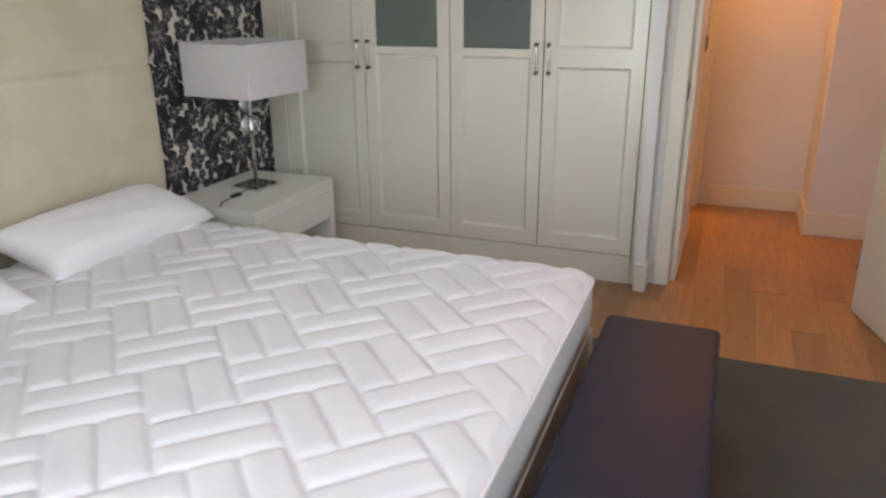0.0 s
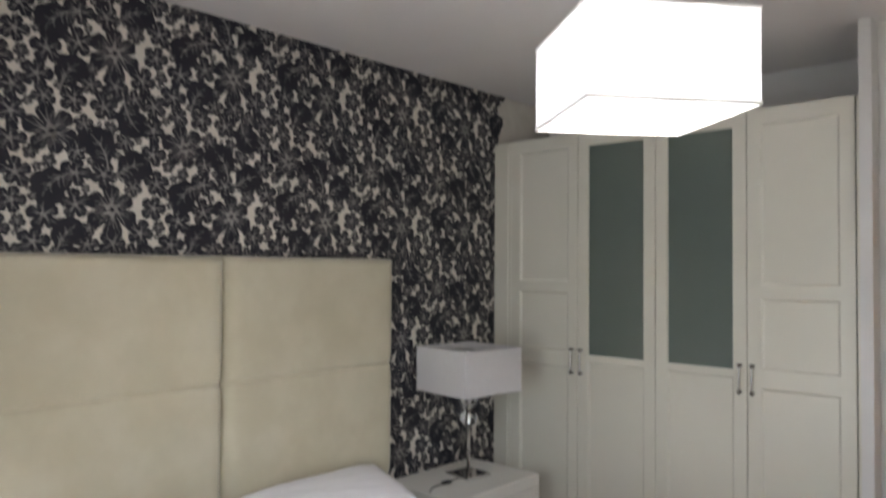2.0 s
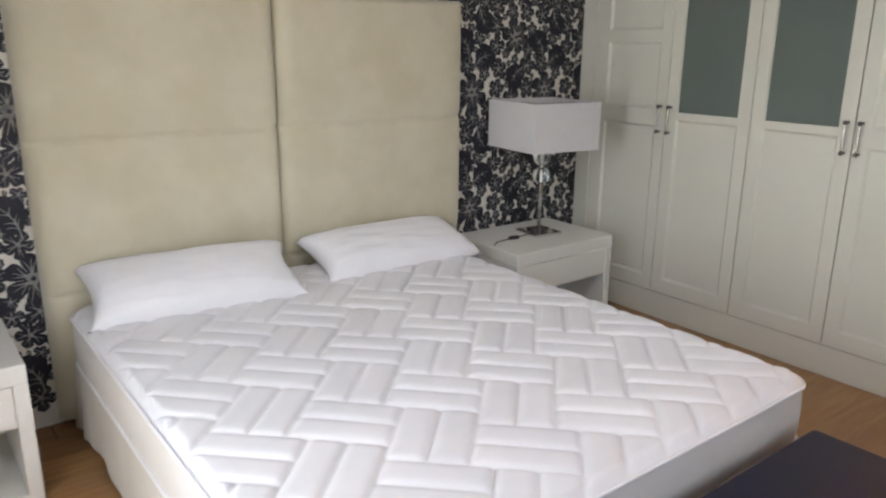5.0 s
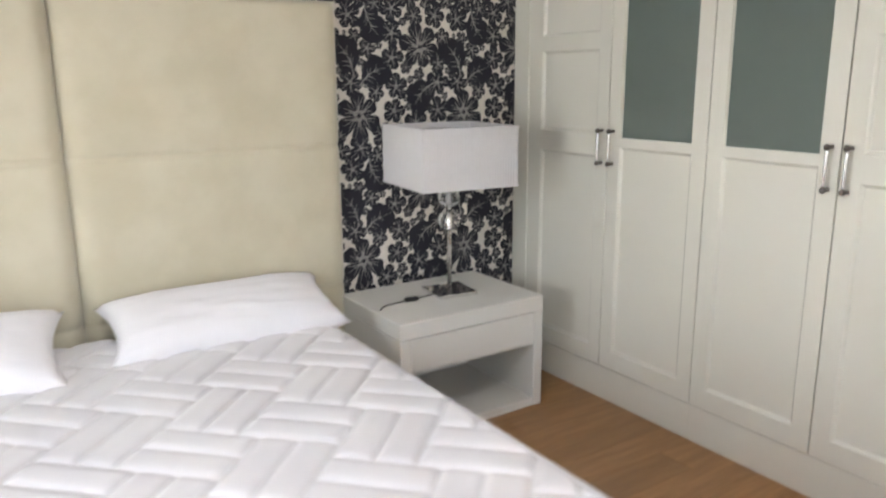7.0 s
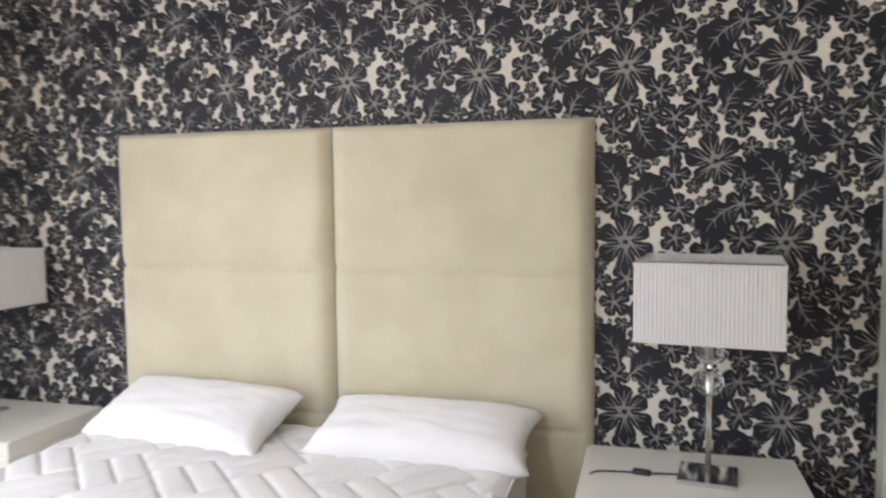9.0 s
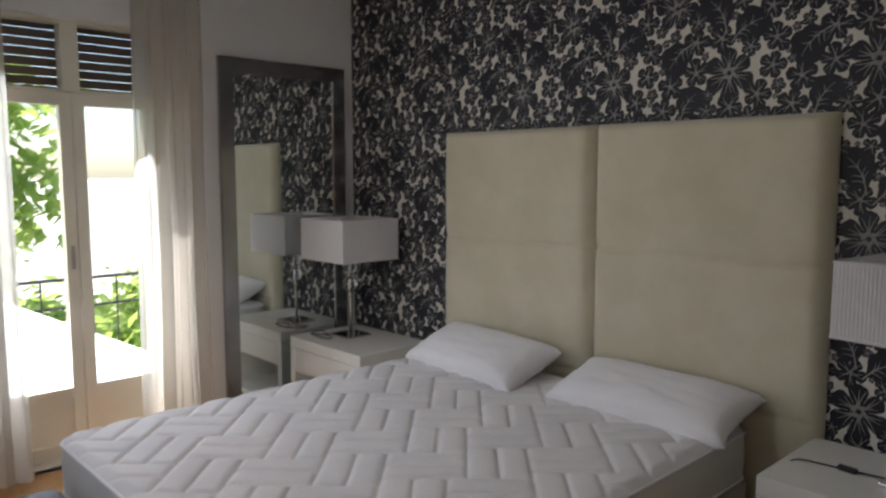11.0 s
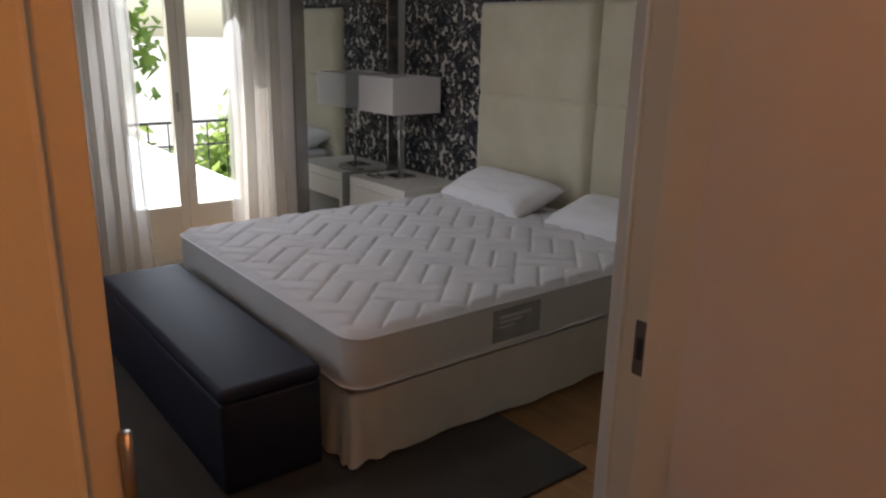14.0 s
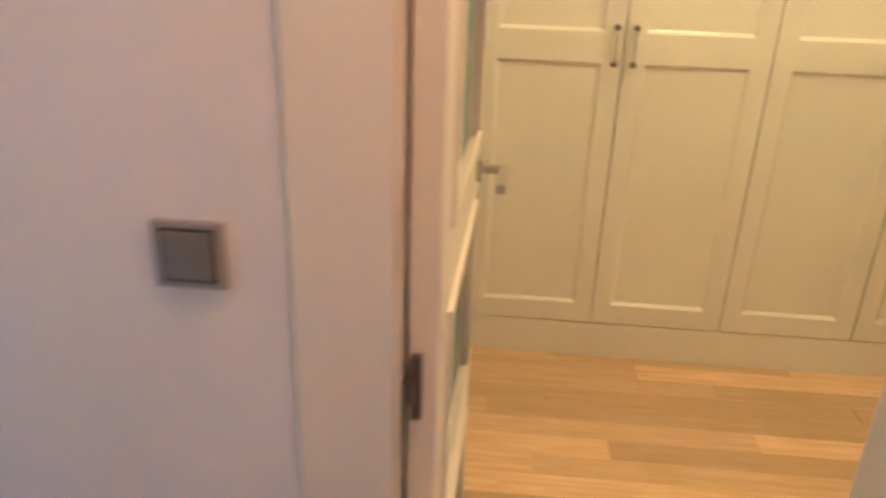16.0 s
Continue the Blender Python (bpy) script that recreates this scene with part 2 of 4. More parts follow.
STONE = surface("pale_terrace_stone", (0.66, 0.63, 0.58), (0.58, 0.55, 0.5), 0.8, 2, 60, 0.3)
GRASS = surface("pale_gravel", (0.5, 0.48, 0.42), (0.62, 0.6, 0.54), 0.9, 2.5, 30, 0.8, 0.02)
BARK = surface("bark", (0.1, 0.075, 0.05), (0.15, 0.11, 0.08), 0.9, 8, 50, 0.8, 0.01)
LEAF = leaf_material("leaves", (0.1, 0.16, 0.04), (0.15, 0.2, 0.06))
LABEL = surface("grey_label_cloth", (0.3, 0.3, 0.29), (0.36, 0.35, 0.33), 0.6, 20, 300, 0.2)
LABELINK = surface("label_print", (0.62, 0.61, 0.58), (0.55, 0.54, 0.52), 0.6, 20, 300, 0.05)

# ---------------------------------------------------------------- mesh helpers


def mesh_ob(name, bm, material, parent=None, label="", smooth=False, kind=""):
    me = bpy.data.meshes.new(name)
    bmesh.ops.recalc_face_normals(bm, faces=bm.faces)
    bm.to_mesh(me)
    bm.free()
    me.materials.append(material)
    if smooth:
        for p in me.polygons:
            p.use_smooth = True
    ob = new(name, me)
    if parent is not None:
        ob.parent = parent
    return tagged(ob, label, kind=kind)


def part(name, bm, material, parent, label="", smooth=False):
    return mesh_ob(name, bm, material, parent, label, smooth)


def box(x0, y0, z0, x1, y1, z1, bev=0.0, seg=2, bm=None):
    own = bmesh.new()
    bmesh.ops.create_cube(own, size=1.0)
    for v in own.verts:
        v.co = Vector(((x0 + x1) / 2 + v.co.x * (x1 - x0), (y0 + y1) / 2 + v.co.y * (y1 - y0), (z0 + z1) / 2 + v.co.z * (z1 - z0)))
    if bev:
        bmesh.ops.bevel(own, geom=own.edges[:], offset=bev, segments=seg, profile=0.5, affect="EDGES")
    if bm is None:
        return own
    merge(bm, own)
    return bm


def merge(bm, other):
    me = bpy.data.meshes.new("tmp")
    other.to_mesh(me)
    other.free()
    bm.from_mesh(me)
    bpy.data.meshes.remove(me)


def cyl(p, q, r, seg=16, r2=None, bm=None):
    """A rod from p to q."""
    own = bmesh.new()
    p, q = Vector(p), Vector(q)
    bmesh.ops.create_cone(own, cap_ends=True, segments=seg, radius1=r, radius2=r if r2 is None else r2, depth=(q - p).length)
    m = Matrix.Translation((p + q) / 2) @ (q - p).to_track_quat("Z", "Y").to_matrix().to_4x4()
    own.transform(m)
    if bm is None:
        return own
    merge(bm, own)
    return bm


def ball(c, r, bm=None, sub=3, squash=(1, 1, 1)):
    own = bmesh.new()
    bmesh.ops.create_icosphere(own, subdivisions=sub, radius=r)
    for v in own.verts:
        v.co = Vector((c[0] + v.co.x * squash[0], c[1] + v.co.y * squash[1], c[2] + v.co.z * squash[2]))
    if bm is None:
        return own
    merge(bm, own)
    return bm


def tube(points, r, seg=8):
    """A round cord through the points."""
    bm = bmesh.new()
    pts = [Vector(p) for p in points]
    rings = []
    for i, p in enumerate(pts):
        d = (pts[min(i + 1, len(pts) - 1)] - pts[max(i - 1, 0)]).normalized()
        a = d.cross(Vector((0, 0, 1)))
        a = a.normalized() if a.length > 0.05 else Vector((1, 0, 0))
        b = d.cross(a).normalized()
        rings.append([bm.verts.new(p + (a * math.cos(t) + b * math.sin(t)) * r) for t in (2 * math.pi * k / seg for k in range(seg))])
    for u, w in zip(rings, rings[1:]):
        for k in range(seg):
            bm.faces.new((u[k], u[(k + 1) % seg], w[(k + 1) % seg], w[k]))
    bm.faces.new(rings[0]), bm.faces.new(rings[-1])
    return bm


def curve_points(knots, n=10):
    """Catmull-Rom through the knots."""
    k = [Vector(p) for p in knots]
    k = [2 * k[0] - k[1], *k, 2 * k[-1] - k[-2]]
    out = []
    for a, b, c, d in zip(k, k[1:], k[2:], k[3:]):
        for i in range(n):
            t = i / n
            out.append(0.5 * ((2 * b) + (c - a) * t + (2 * a - 5 * b + 4 * c - d) * t * t + (3 * b - a - 3 * c + d) * t ** 3))
    out.append(k[-2])
    return out


def thing(name, x, y, z, label, category, group="", turn=0.0):
    ob = new(name)
    ob.matrix_world = pose(x, y, z, 0, 0, turn)
    ob.empty_display_size = 0.1
    return tagged(ob, label, category, group)


def structure(name, bm, material, label="", smooth=False):
    return mesh_ob(name, bm, material, None, label, smooth, "structure")


# ---------------------------------------------------------------- the rooms

ceiling = structure("ceiling", box(-0.1, SOUTH - 0.25, CEIL_Z, EAST + 0.1, 9.6, CEIL_Z + 0.15), CEIL, "matt white plastered flat ceiling")
wall_west = structure("wall_west", box(-0.1, SOUTH - 0.25, -0.1, 0.0, 6.62, CEIL_Z), PAPER, "wall papered with black and cream flowers")


class Print:
    """Flat shapes of one ink, drawn in (y, z) and laid on the papered wall."""

    def __init__(self):
        self.v, self.f = [], []

    def blob(self, cx, cz, outline, h):
        b = len(self.v)
        self.v.append((h, cx, cz))
        self.v += [(h, cx + x, cz + z) for x, z in outline]
        n = len(outline)
        self.f += [(b, b + 1 + k, b + 1 + (k + 1) % n) for k in range(n)]

    def stroke(self, pts, w0, w1, h):
        b, n = len(self.v), len(pts)
        for i, (x, z) in enumerate(pts):
            ax, az = pts[min(i + 1, n - 1)][0] - pts[max(i - 1, 0)][0], pts[min(i + 1, n - 1)][1] - pts[max(i - 1, 0)][1]
            l = math.hypot(ax, az) + 1e-9
            w = (w0 + (w1 - w0) * i / (n - 1)) / 2
            self.v += [(h, x - az / l * w, z + ax / l * w), (h, x + az / l * w, z - ax / l * w)]
        self.f += [(b + 2 * i, b + 2 * i + 1, b + 2 * i + 3, b + 2 * i + 2) for i in range(n - 1)]


TILE_W, TILE_H = 0.53, 0.62


def wallpaper_tile(seed=12):
    """One repeat of the flower print: black shapes and the grey lines on them, each with its centre."""
    rnd = random.Random(seed)
    marks = []

    def swirl(x0, z0, a, length, bend, n=7):
        pts = []
        for i in range(n):
            pts.append((x0, z0))
            x0, z0, a = x0 + math.cos(a) * length / (n - 1), z0 + math.sin(a) * length / (n - 1), a + bend / (n - 1)
        return pts

    def flower(cx, cz, r, petals, turn):
        ink, line = Print(), Print()
        n = petals * 16
        sizes = [rnd.uniform(0.86, 1.1) for _ in range(petals)]
        ring = []
        for k in range(n):
            u = k / n * petals
            p, f = int(u), u % 1.0
            lobe = math.sin(math.pi * f) ** 0.42
            frill = 0.05 * abs(math.sin(math.pi * f * 3)) ** 0.6
            q = r * sizes[p] * (0.5 + 0.43 * lobe + frill)
            a = turn + 2 * math.pi * k / n
            ring.append((q * math.cos(a), q * math.sin(a)))
        ink.blob(cx, cz, ring, 0.0)
        for p in range(petals):
            a = turn + 2 * math.pi * (p + 0.5) / petals
            for d in ((-0.34, 0.0, 0.34) if r > 0.075 else (0.0,) if r < 0.04 else (-0.2, 0.2)):
                s = swirl(cx + 0.14 * r * math.cos(a), cz + 0.14 * r * math.sin(a), a + d * 0.7, r * sizes[p] * rnd.uniform(0.5, 0.78), d * 1.3 + rnd.uniform(-0.3, 0.3))
                line.stroke(s, 0.0052 if r > 0.06 else 0.0036, 0.0014, 0.0003)
            if r > 0.06:
                s = swirl(cx + 0.3 * r * math.cos(a + math.pi / petals), cz + 0.3 * r * math.sin(a + math.pi / petals), a + math.pi / petals, r * 0.42, rnd.uniform(-0.6, 0.6), 5)
                line.stroke(s, 0.003, 0.0014, 0.0003)
        heart = 7 if r > 0.075 else 4
        for k in range(heart):
            a, q = 2 * math.pi * k / heart + rnd.random(), r * (0.16 if r > 0.075 else 0.1)
            ox, oz, m = cx + q * math.cos(a), cz + q * math.sin(a), r * 0.085
            line.blob(ox, oz, [(m * math.cos(t) * (1 + 0.25 * math.cos(5 * t)), m * math.sin(t) * (1 + 0.25 * math.cos(5 * t))) for t in (2 * math.pi * j / 15 for j in range(15))], 0.0003)
            ink.blob(ox, oz, [(m * 0.4 * math.cos(t), m * 0.4 * math.sin(t)) for t in (2 * math.pi * j / 7 for j in range(7))], 0.0005)
        marks.append((cx, cz, r, ink, line))

    def leaf(cx, cz, length, turn, bend):
        ink, line = Print(), Print()
        ring, n = [], 56
        for k in range(n):
            t = 2 * math.pi * k / n
            x, z = math.cos(t), math.sin(t)
            lob = 1 + 0.17 * abs(math.sin(3.5 * t)) ** 0.7 + 0.04 * abs(math.sin(9 * t)) - (0.22 if abs(x + 0.9) < 0.12 else 0.0)
            x, z = x * length * 0.5 * (0.86 + 0.14 * lob), z * length * 0.33 * lob * (1.1 + 0.2 * x)
            z += bend * (x / length) ** 2 * length
            ring.append((x * math.cos(turn) - z * math.sin(turn), x * math.sin(turn) + z * math.cos(turn)))
        ink.blob(cx, cz, ring, 0.0)
        place = lambda x, z: (cx + x * math.cos(turn) - z * math.sin(turn), cz + x * math.sin(turn) + z * math.cos(turn))
        rib = [(length * (-0.62 + 0.95 * i / 8), bend * (-0.62 + 0.95 * i / 8) ** 2 * length) for i in range(9)]
        line.stroke([place(*p) for p in rib], 0.0062, 0.0014, 0.0003)
        for i in (2, 3, 5):
            for s in (-1, 1):
                line.stroke([place(*p) for p in swirl(*rib[i], s * 0.45, length * (0.32 - 0.02 * i), s * 0.9)], 0.0044, 0.0012, 0.0003)
        marks.append((cx, cz, length * 0.42, ink, line))

    def free(cx, cz, r, slack):
        for x, z, q, *_ in marks:
            dx, dz = abs(cx - x), abs(cz - z)
            if math.hypot(min(dx, TILE_W - dx), min(dz, TILE_H - dz)) < (r + q) * slack:
                return False
        return True

    flower(0.13, 0.47, 0.105, 6, 0.3)
    flower(0.36, 0.19, 0.112, 6, 1.1)
    leaf(0.31, 0.44, 0.16, 2.2, 0.5)
    leaf(0.44, 0.37, 0.15, 0.4, -0.5)
    leaf(0.13, 0.27, 0.16, 4.0, 0.5)
    leaf(0.43, 0.55, 0.15, 5.3, 0.4)
    leaf(0.19, 0.09, 0.14, 0.9, -0.5)
    for r, slack, tries in ((0.06, 0.77, 900), (0.046, 0.77, 1500), (0.032, 0.8, 2500), (0.02, 0.86, 4000), (0.012, 0.95, 5000)):
        for _ in range(tries):
            x, z = rnd.uniform(0, TILE_W), rnd.uniform(0, TILE_H)
            if free(x, z, r, slack):
                if r == 0.043 and rnd.random() < 0.5:
                    leaf(x, z, 0.098, rnd.uniform(0, 6.28), rnd.choice((-0.5, 0.5)))
                else:
                    flower(x, z, r, 5, rnd.uniform(0, 6.28))
    return marks


def hang_wallpaper():
    marks = wallpaper_tile()
    for name, pick, material, x0 in (("printed_flowers", 3, INK, 0.0004), ("printed_veins", 4, VEININK, 0.0008)):
        verts, faces = [], []
        for i in range(-1, 9):
            for j in range(-1, 6):
                for n, m in enumerate(marks):
                    oy, oz = SOUTH + i * TILE_W, -0.2 + j * TILE_H
                    if not (SOUTH - 0.1 < oy + m[0] < 6.05 and 0.1 < oz + m[1] < CEIL_Z + 0.1):
                        continue
                    b = len(verts)
                    verts += [(x0 + h + 0.000004 * n, y + oy, z + oz) for h, y, z in m[pick].v]
                    faces += [tuple(b + k for k in f) for f in m[pick].f]
        me = bpy.data.meshes.new(name)
        me.from_pydata(verts, [], faces)
        me.materials.append(material)
        ob = new(name, me)
        ob.parent = wall_west
        tagged(ob, kind="stuff")


hang_wallpaper()

# south wall with the balcony door's opening
bm = bmesh.new()
box(0.0, SOUTH - 0.25, -0.1, WIN_X0, SOUTH, CEIL_Z, bm=bm)
box(WIN_X1, SOUTH - 0.25, -0.1, EAST, SOUTH, CEIL_Z, bm=bm)
box(WIN_X0, SOUTH - 0.25, WIN_TOP, WIN_X1, SOUTH, CEIL_Z, bm=bm)
box(WIN_X0, SOUTH - 0.25, -0.1, WIN_X1, SOUTH, 0.0, bm=bm)
structure("wall_south", bm, WALL, "white painted wall round the balcony door")

# east wall, behind the camera, with an opening for the added, unseen window
bm = bmesh.new()
box(EAST, SOUTH - 0.25, -0.1, EAST + 0.1, 2.95, CEIL_Z, bm=bm)
box(EAST, 4.25, -0.1, EAST + 0.1, 9.6, CEIL_Z, bm=bm)
box(EAST, 2.95, -0.1, EAST + 0.1, 4.25, 0.8, bm=bm)
box(EAST, 2.95, 2.1, EAST + 0.1, 4.25, CEIL_Z, bm=bm)
structure("wall_east", bm, WALL, "white painted wall with an added window opening")

# north wall of the bedroom with the doorway, and the wall behind the wardrobe
bm = bmesh.new()
box(2.09, WY - 0.06, -0.1, 2.14, DOOR_Y1, CEIL_Z, bm=bm)
box(2.14, DOOR_Y0, -0.1, DOOR_X0 - 0.02, DOOR_Y1, CEIL_Z, bm=bm)
box(DOOR_X1 + 0.02, DOOR_Y0, -0.1, EAST, DOOR_Y1, CEIL_Z, bm=bm)
box(DOOR_X0 - 0.02, DOOR_Y0, 2.12, DOOR_X1 + 0.02, DOOR_Y1, CEIL_Z, bm=bm)
structure("wall_north", bm, WALL, "white painted wall with the bedroom doorway")
structure("wall_wardrobe_back", box(0.0, 6.62, -0.1, HALL_X - 0.1, 6.7, CEIL_Z), WALL, "white painted wall behind the wardrobe")

# hall side wall with the dressing room's doorway
bm = bmesh.new()
box(HALL_X - 0.1, DOOR_Y1, -0.1, HALL_X, D2_Y0, CEIL_Z, bm=bm)
box(HALL_X - 0.1, D2_Y1, -0.1, HALL_X, 9.6, CEIL_Z, bm=bm)
box(HALL_X - 0.1, D2_Y0, 2.12, HALL_X, D2_Y1, CEIL_Z, bm=bm)
structure("wall_hall_west", bm, WALL, "white painted hall wall with a switch")
structure("wall_hall_north", box(HALL_X, HALL_N, -0.1, 2.94, 9.6, CEIL_Z), WALL, "white painted end wall of the hall")
structure("wall_hall_corner", box(2.94, 7.17, -0.1, EAST, 9.6, CEIL_Z), WALL, "white painted projecting corner of the hall")
bm = bmesh.new()
box(-0.1, 6.7, -0.1, 0.0, 9.6, CEIL_Z, bm=bm)
box(0.0, 9.5, -0.1, HALL_X - 0.1, 9.6, CEIL_Z, bm=bm)
structure("wall_dressing_room", bm, WALL, "white painted dressing room walls")

# skirting boards
def skirting(x0, y0, x1, y1, h=0.13):
    b = box(x0, y0, 0.0, x1, y1, h, 0.004)
    structure("baseboard", b, JOINERY, "cream painted skirting board")

skirting(WIN_X1 + 0.02, SOUTH, EAST, SOUTH + 0.016)
skirting(0.0, SOUTH, WIN_X0 - 0.02, SOUTH + 0.016)
skirting(EAST - 0.016, SOUTH + 0.016, EAST, DOOR_Y0)
skirting(2.092, WY - 0.085, 2.153, WY - 0.06, 0.145)
skirting(2.14, WY - 0.0598, 2.153, DOOR_Y0 - 0.017, 0.145)
skirting(DOOR_X1 + 0.075, DOOR_Y0 - 0.016, EAST - 0.016, DOOR_Y0)
skirting(HALL_X + 0.075, HALL_N - 0.016, 2.94, HALL_N, 0.14)
skirting(2.94 - 0.016, 7.17 - 0.016, EAST, 7.17, 0.14)
skirting(2.94 - 0.016, 7.17, 2.94, HALL_N - 0.016, 0.14)


# door linings and architraves
def lined(name, label, *pieces):
    """A door's trim: its pieces are boards of their own."""
    t = thing(name, 0, 0, 0, label, "")
    t["kind"] = "structure"
    for n, b, bev in pieces:
        part(n, box(*b, bev), JOINERY, t)
    return t

lined("door_1_lining", "cream painted door lining",
      ("jamb", (DOOR_X0 - 0.02, DOOR_Y0, 0, DOOR_X0, DOOR_Y1, 2.1), 0),
      ("jamb", (DOOR_X1, DOOR_Y0, 0, DOOR_X1 + 0.02, DOOR_Y1, 2.1), 0),
      ("head", (DOOR_X0 - 0.02, DOOR_Y0, 2.1, DOOR_X1 + 0.02, DOOR_Y1, 2.12), 0),
      ("stop", (DOOR_X0 + 0.0005, DOOR_Y0 + 0.066, 0, HALL_X - 0.002, DOOR_Y1 + 0.004, 2.099), 0.002))
lined("architrave", "cream painted architrave on the bedroom side",
      ("upright", (DOOR_X0 - 0.0745, DOOR_Y0 - 0.016, 0, DOOR_X0 - 0.003, DOOR_Y0 - 0.0005, 2.17), 0.005),
      ("upright", (DOOR_X1 + 0.003, DOOR_Y0 - 0.016, 0, DOOR_X1 + 0.075, DOOR_Y0 - 0.0005, 2.17), 0.005),
      ("header", (DOOR_X0 - 0.0025, DOOR_Y0 - 0.016, 2.103, DOOR_X1 + 0.0025, DOOR_Y0 - 0.0005, 2.17), 0.003))
lined("architrave", "cream painted architrave on the hall side",
      ("upright", (DOOR_X1 + 0.003, DOOR_Y1 + 0.0005, 0, DOOR_X1 + 0.075, DOOR_Y1 + 0.016, 2.17), 0.005),
      ("header", (HALL_X + 0.001, DOOR_Y1 + 0.0005, 2.103, DOOR_X1 + 0.0025, DOOR_Y1 + 0.016, 2.17), 0.003))
lined("door_2_lining", "cream painted door lining",
      ("jamb", (HALL_X - 0.1, D2_Y0 - 0.001, 0, HALL_X, D2_Y0 + 0.018, 2.0995), 0),
      ("jamb", (HALL_X - 0.1, D2_Y1 - 0.018, 0, HALL_X, D2_Y1 + 0.001, 2.0995), 0),
      ("head", (HALL_X - 0.1, D2_Y0, 2.1, HALL_X, D2_Y1, 2.121), 0))
lined("architrave", "wide cream painted architrave round the dressing room door",
      ("upright", (HALL_X + 0.0005, D2_Y0 - 0.11, 0, HALL_X + 0.007, D2_Y0 + 0.012, 2.19), 0.004),
      ("upright", (HALL_X + 0.0005, D2_Y1 - 0.012, 0, HALL_X + 0.016, min(D2_Y1 + 0.07, HALL_N - 0.002), 2.19), 0.004),
      ("header", (HALL_X + 0.0005, D2_Y0 + 0.0125, 2.09, HALL_X + 0.016, D2_Y1 - 0.0125, 2.19), 0.003))

strike = structure("strike_plate", box(DOOR_X0 - 0.001, DOOR_Y0 + 0.026, STRIKE_Z - 0.05, DOOR_X0 + 0.0025, DOOR_Y0 + 0.054, STRIKE_Z + 0.05, 0.002), DARKNICKEL, "dark nickel strike plate in the door lining")
part("lip", box(DOOR_X0 + 0.0005, DOOR_Y0 + 0.054, STRIKE_Z - 0.035, DOOR_X0 + 0.006, DOOR_Y0 + 0.063, STRIKE_Z + 0.035, 0.002), DARKNICKEL, strike, "curved lip of the plate")
part("keyhole_slot", box(DOOR_X0 + 0.0015, DOOR_Y0 + 0.033, STRIKE_Z - 0.02, DOOR_X0 + 0.003, DOOR_Y0 + 0.045, STRIKE_Z + 0.02), BLACK, strike)


def plate(x0, z0, x1, z1, y, t, holes):
    """One flat board in the plane y with rectangular holes (x0, z0, x1, z1), as a single closed piece."""
    xs = sorted({x0, x1, *[h[0] for h in holes], *[h[2] for h in holes]})
    zs = sorted({z0, z1, *[h[1] for h in holes], *[h[3] for h in holes]})
    bm = bmesh.new()
    V = {}

    def vert(i, j, k):
        if (i, j, k) not in V:
            V[i, j, k] = bm.verts.new((xs[i], y + t * k, zs[j]))
        return V[i, j, k]

    def solid(i, j):
        if not (0 <= i < len(xs) - 1 and 0 <= j < len(zs) - 1):
            return False
        cx, cz = (xs[i] + xs[i + 1]) / 2, (zs[j] + zs[j + 1]) / 2
        return not any(h[0] < cx < h[2] and h[1] < cz < h[3] for h in holes)

    for i in range(len(xs) - 1):
        for j in range(len(zs) - 1):
            if not solid(i, j):
                continue
            bm.faces.new((vert(i, j, 0), vert(i + 1, j, 0), vert(i + 1, j + 1, 0), vert(i, j + 1, 0)))
            bm.faces.new((vert(i, j, 1), vert(i, j + 1, 1), vert(i + 1, j + 1, 1), vert(i + 1, j, 1)))
            for di, dj, a, c in ((-1, 0, (0, 0), (0, 1)), (1, 0, (1, 1), (1, 0)), (0, -1, (1, 0), (0, 0)), (0, 1, (0, 1), (1, 1))):
                if not solid(i + di, j + dj):
                    p, q = (i + a[0], j + a[1]), (i + c[0], j + c[1])
                    bm.faces.new((vert(*p, 0), vert(*q, 0), vert(*q, 1), vert(*p, 1)))
    return bm


def field(x0, z0, x1, z1, y, bevel=0.012):
    """A sunk door field with its moulded slope."""
    bm = bmesh.new()
    rings = []
    for inset, depth in ((0.0, 0.001), (bevel * 0.2, 0.002), (bevel * 0.45, 0.0045), (bevel * 0.7, 0.0075), (bevel * 0.88, 0.0102), (bevel * 1.1, 0.0118), (bevel * 1.9, 0.0122)):
        q = [(x0 + inset, z0 + inset), (x1 - inset, z0 + inset), (x1 - inset, z1 - inset), (x0 + inset, z1 - inset)]
        rings.append([bm.verts.new((p[0], y + depth, p[1])) for p in q])
    for u, w in zip(rings, rings[1:]):
        for k in range(4):
            bm.faces.new((u[k], u[(k + 1) % 4], w[(k + 1) % 4], w[k]))
    bm.faces.new(rings[-1])
    return bm


def bar_handle(parent, x, y, z0, z1):
    """A slim upright bow handle on a front facing -y, with its two knobbed mounts."""
    bm = tube(curve_points([(x, y - 0.026, z0 - 0.002), (x, y - 0.028, (z0 + z1) / 2), (x, y - 0.026, z1 + 0.002)], 4), 0.006)
    for z in (z0, z1):
        own = cyl((x, y, z), (x, y - 0.03, z), 0.0065, 10)
        ball((x, y - 0.03, z), 0.0105, own, 2)
        part("mount", own, DARKNICKEL, parent, "dark nickel knobbed mount", True)
    return part("handle", bm, CHROME, parent, "chrome bow handle", True)


